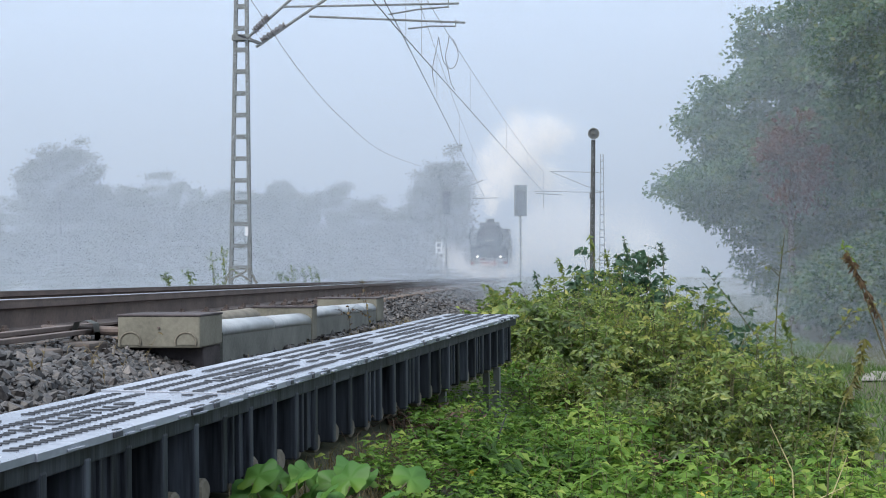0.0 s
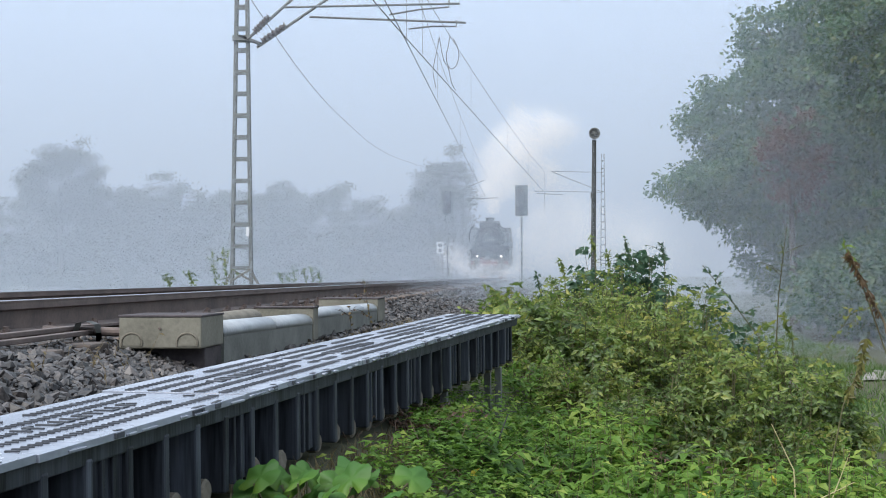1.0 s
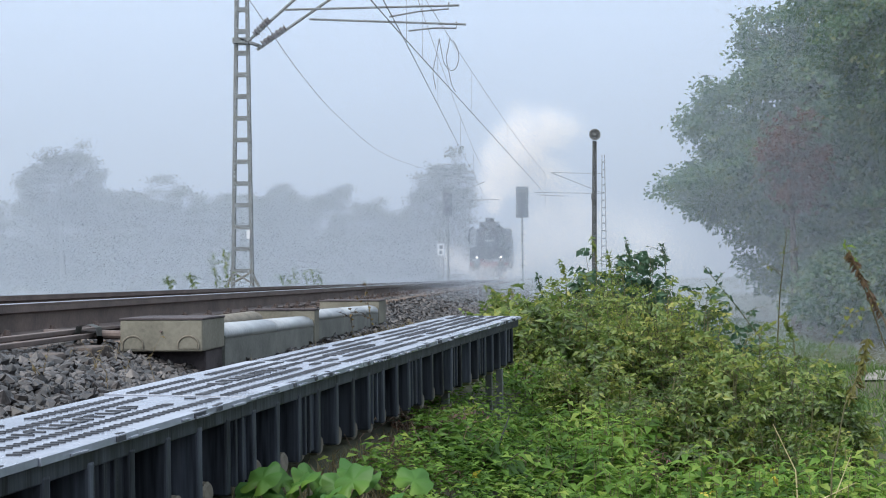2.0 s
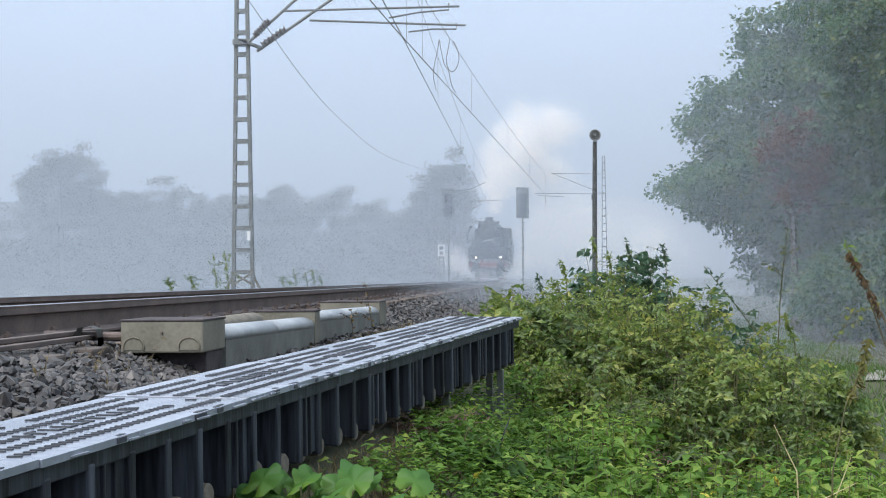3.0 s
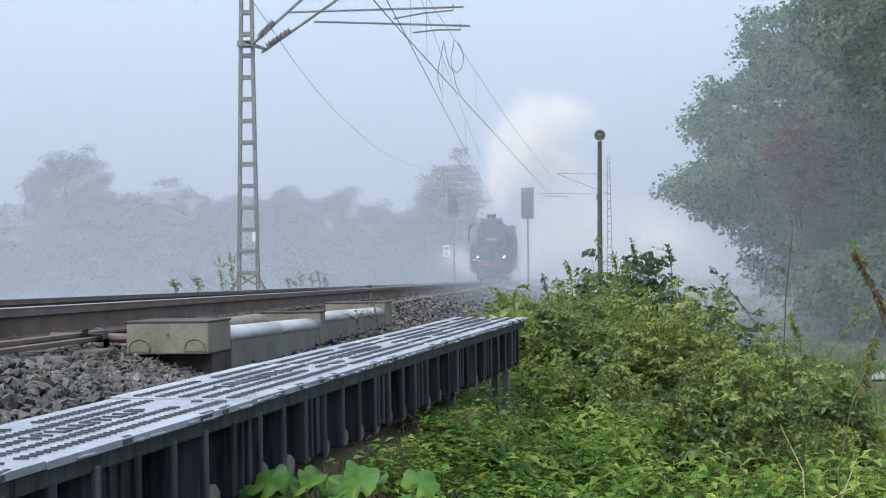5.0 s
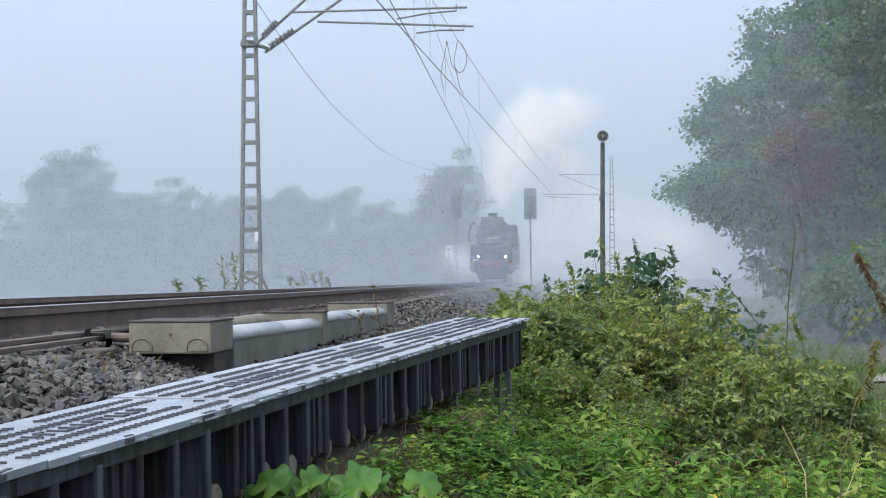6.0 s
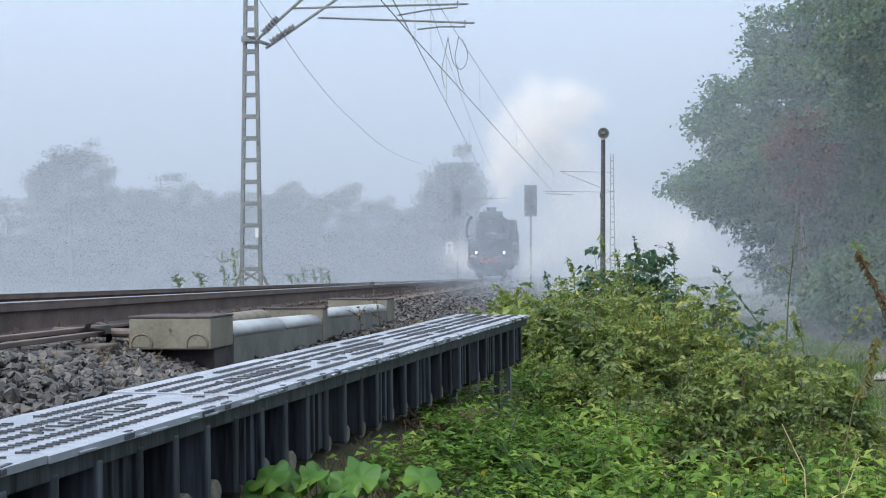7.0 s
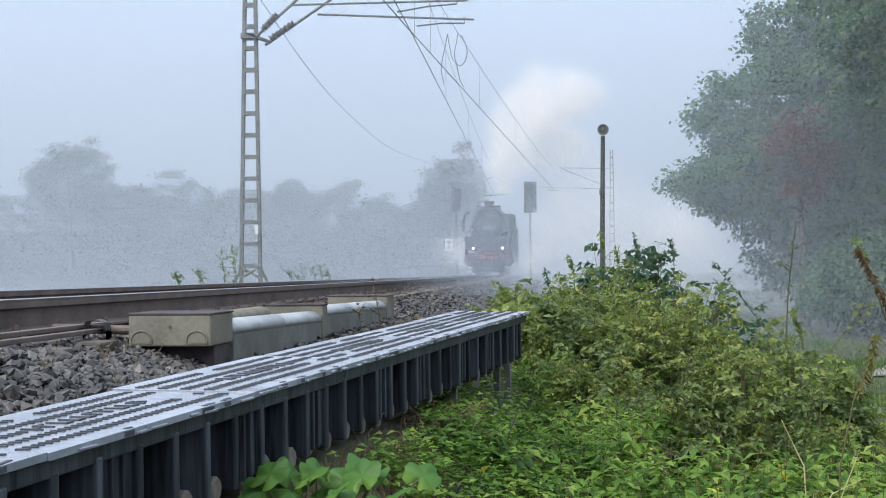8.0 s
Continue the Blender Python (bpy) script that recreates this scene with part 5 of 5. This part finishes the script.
def build_details():
    g = np.random.default_rng(91)
    herb = "plants on the verge"
    # withered stalks at the edge of the path
    sprig("withered_stalk", [(1.42, 5.0, -1.35), (1.36, 5.0, -0.5), (1.28, 5.0, -0.06), (1.2, 5.0, 0.1), (1.15, 5.0, 0.21)], 170, 0.033, M_LEAF_DRY, M_DRY, 1, "withered brown stalk with hanging dead leaves", herb, 0.7, NARROW, 0.006, 0, 0.55)
    sprig("withered_stalk", [(1.05, 5.0, -1.35), (1.08, 5.0, -0.6), (1.13, 5.0, -0.36), (1.19, 5.0, -0.22), (1.215, 5.0, -0.11)], 110, 0.04, M_LEAF_SEED, M_STEM, 2, "withered brown stalk with hanging dead leaves", herb, 0.7, NARROW, 0.004, 0, 0.55)
    sprig("tall_herb", [(1.46, 8.5, -1.3), (1.5, 8.5, -0.5), (1.53, 8.5, 0.0), (1.58, 8.5, 0.42)], 30, 0.03, M_LEAF_BUSH, M_STEM, 3, "tall thin herb with sparse small leaves", herb, 0, LEAFM, 0.006, 5)
    sprig("tall_herb", [(1.75, 8.5, -1.3), (1.5, 8.5, -0.4), (1.25, 8.5, -0.06), (1.06, 8.5, 0.18)], 60, 0.035, M_LEAF_BLUE, M_STEM, 4, "arching bramble shoot with small leaves", herb, 0, LEAF4, 0.005, 4)
    sprig("tall_herb", [(1.5, 8.4, -1.3), (1.75, 8.4, -0.4), (1.95, 8.4, -0.12), (2.15, 8.4, -0.05)], 40, 0.035, M_LEAF_BUSH, M_STEM, 5, "arching bramble shoot with small leaves", herb, 0, LEAF4, 0.004, 3)
    for i, (x, y, top) in enumerate(((0.05, 10.2, 0.2), (0.24, 10.4, 0.3), (0.52, 11.5, 0.52), (0.82, 11.6, 0.48), (0.6, 10.6, 0.38), (-0.28, 10.2, 0.1), (1.1, 11.4, 0.46), (1.62, 8.7, -0.06))):
        sprig("tall_herb", [(x + 0.08, y, -1.1), (x + 0.03, y, -0.3), (x, y, top - 0.18), (x - 0.03, y, top - 0.07)], 70, 0.042, M_LEAF_BUSH if i % 3 else M_LEAF_BLUE, M_STEM, 20 + i, "upright herb shoot above the shrubs", herb, 0.1, LEAFM, 0.005, 2, 0.45)
    sprig("tall_herb", [(1.3, 5.02, -0.2), (1.2, 5.02, 0.1), (1.15, 5.02, 0.21), (1.14, 5.02, 0.24)], 12, 0.036, M_LEAF_NETTLE, M_STEM, 6, "fresh shoot growing through a withered stalk", herb, 0, LEAFM, 0.003, 0, 0.3)
    sprig("dark_stalk", [(-0.2, 5.2, -0.9), (-0.172, 5.2, -0.62), (-0.13, 5.2, -0.5), (-0.1, 5.2, -0.42)], 2, 0.02, M_LEAF_DRY, M_POLE, 54, "dark bare stem leaning over the nettles", "dead stalks", 0.2, NARROW, 0.006, 0, 0.5)
    for i, (x, y, z) in enumerate(((-0.22, 4.6, -0.56), (-0.24, 4.5, -0.63), (0.62, 4.9, -0.66), (0.9, 5.2, -0.62))):
        sprig("yellowed_herb", [(x, y, z - 0.3), (x + 0.01, y, z - 0.1), (x, y, z)], 7, 0.04, M_LEAF_YELLOW, M_STEM, 70 + i, "small herb with bright yellow leaves among nettles", herb, 0.1, LEAFM, 0.003, 0, 0.75)
    # dead twigs tangled under the trough
    bm = bmesh.new()
    for _ in range(170):
        y = g.uniform(4.3, 6.6)
        u = g.uniform(-0.12, 0.3)
        x = float(trough_x(y)) + u
        z = float(ground_z(x, y)) + g.uniform(0.0, 0.08)
        d = g.normal(size=3) * np.array([0.045, 0.06, 0.02])
        add_tube(bm, [(x, y, z), (x + d[0] * 0.5 + g.normal() * 0.01, y + d[1] * 0.5, z + abs(d[2]) * 0.7 + 0.02), (x + d[0], y + d[1], z + d[2])], [0.002, 0.0016, 0.001], 4)
    tagged(part("dead_twigs", bm, M_TWIG), "tangle of dead brown twigs under the trough", "twigs", kind="stuff")
    # dry stems and stalks
    for i, pts in enumerate(([(0.98, 5.0, -1.2), (0.95, 5.0, -0.6), (0.87, 5.0, -0.43)], [(1.05, 5.0, -1.2), (1.08, 5.0, -0.72), (1.15, 5.0, -0.54)], [(0.95, 5.0, -0.9), (1.05, 5.0, -0.7), (1.17, 5.0, -0.64)],
                             [(0.62, 7.2, -1.2), (0.63, 7.2, -0.8), (0.64, 7.2, -0.55)])):
        sprig("dry_stem", pts, 3, 0.02, M_STRAW, M_STRAW_STEM, 40 + i, "bare pale dry stem", herb, 0, NARROW, 0.004)
    for i in range(14):
        x, y = g.uniform(-1.95, -1.42), g.uniform(3.4, 5.8)
        sprig("dry_stem", [(x, y, -0.32), (x + g.normal() * 0.02, y, -0.22), (x + g.normal() * 0.05, y, -0.13 + g.uniform(-0.04, 0.02))], 4, 0.03, M_STRAW, M_DRY, 140 + i, "thin dry grass stem in the ballast", "dry stems", 0.2, NARROW, 0.0018)
    for i, pts in enumerate(([(-1.29, 9.5, -0.42), (-1.3, 9.5, -0.25), (-1.31, 9.5, -0.1)], [(-1.14, 9.5, -0.42), (-1.17, 9.5, -0.15), (-1.21, 9.5, 0.09)])):
        sprig("dark_stalk", pts, 22, 0.03, M_LEAF_DRY, M_POLE, 50 + i, "dark dead weed stalk in the ballast", "dead stalks", 0.2, LEAF4, 0.005, 2, 0.3)
    for i, (x, y, top) in enumerate(((-6.28, 26, 0.62), (-6.05, 26, 0.7), (-6.75, 26, 0.2), (-7.2, 26, 0.15), (-6.85, 36, 0.2), (-6.5, 36, 0.42), (-6.2, 36, 0.35), (-6.0, 36, 0.42), (-5.8, 36, 0.2), (-6.65, 36, 0.1))):
        sprig("young_shrub", [(x, y, -0.6), (x + 0.04, y, 0.0), (x - 0.03, y, top)], 60, 0.075, M_LEAF_BUSH, M_STEM, 60 + i, "young green shoot beyond the track", "shoots beyond the track", 0, LEAFM, 0.008, 12, 0.3)
    # broad leaves under the trough
    p = base("broad_leaved_plant", -0.56, 3.25, -0.72)
    tagged(p, "low plant with broad green lobed leaves turning yellow", "plant")
    for i in range(30):
        x, y = -0.2 + 0.0145 * i + g.normal() * 0.02, g.uniform(-0.08, 0.2)
        z, r = 0.245 + 0.25 * y + g.uniform(-0.03, 0.07) - 0.02 * abs(i - 15) / 15, g.uniform(0.05, 0.085)
        lf = part("leaf", broad_leaf(r, g), M_LEAF_BIG, p, smooth=True)
        lf.matrix_basis = pose(x, y, z, g.uniform(5, 50), g.uniform(-30, 30), g.uniform(-80, 80))
        part("leaf_stalk", tube([(x, y, z), (x * 0.5, y * 0.5 + 0.03, z * 0.6), (x * 0.2, 0.03, 0)], 0.003, 5), M_STEM, p)


def build_mist():
    """Banks of ground mist one behind another, each a curtain of hair-thin level strands of droplets, sparser upwards."""
    g = np.random.default_rng(31)
    banks = [(y, 0.03) for y in np.geomspace(23.0, 60, 15)] + [(67, 0.029), (74, 0.029)] + [(y, 0.078) for y in (106, 110, 115, 120, 125)]
    for y, share in banks:
        pitch, w = y / 16000, 3.2 * y
        z = np.arange(-1.6, 0.3 * y + 4, pitch)
        n = len(z)
        z = z + g.uniform(-0.5, 0.5, n) * pitch
        h = pitch * share * (0.6 + 0.5 * smooth01(1 - z / 26) + 0.5 * np.exp(-(z + 1.4) / 2.5))
        v = np.stack([np.stack([np.full(n, sx * w), np.full(n, y), z + sz * h / 2], -1) for sx, sz in ((-1, -1), (1, -1), (1, 1), (-1, 1))], 1)
        ob = raw("mist_bank", v.reshape(-1, 3), np.arange(4 * n).reshape(n, 4), M_MIST if y < 100 else M_MIST_FAR)
        tagged(ob, "thin bank of pale ground mist", "mist", "mist banks", "stuff")


def motions():
    walk(LOCO, [(t, pose(TRACK_X, loco_y(t), 0)) for t in LOCO_T])
    for w, y, r in WHEELS:
        rows, n = [], 40
        for k in range(n + 1):
            t = 8.0 * k / n
            rows.append((t, pose(0, y, r, math.degrees((102.6 - loco_y(t)) / r), 0, 0)))
        walk(w, rows)
    for ob, x, dy, z, s, turn, spin, rise, lag in STEAM:
        rows = []
        for t in (0, 2, 4, 6, 8):
            rows.append((t, pose(TRACK_X + x + 0.1 * t, loco_y(t) + dy + lag * t, z + rise * t, 0, 0, turn + spin * t)))
        walk(ob, rows)


build_ground()
build_track()
build_trough()
build_duct()
build_masts()
build_wires()
build_signals()
LOCO, WHEELS = build_locomotive()
build_steam()
build_trees()
build_shrubs()
build_weeds()
build_grass()
build_details()
build_mist()
motions()
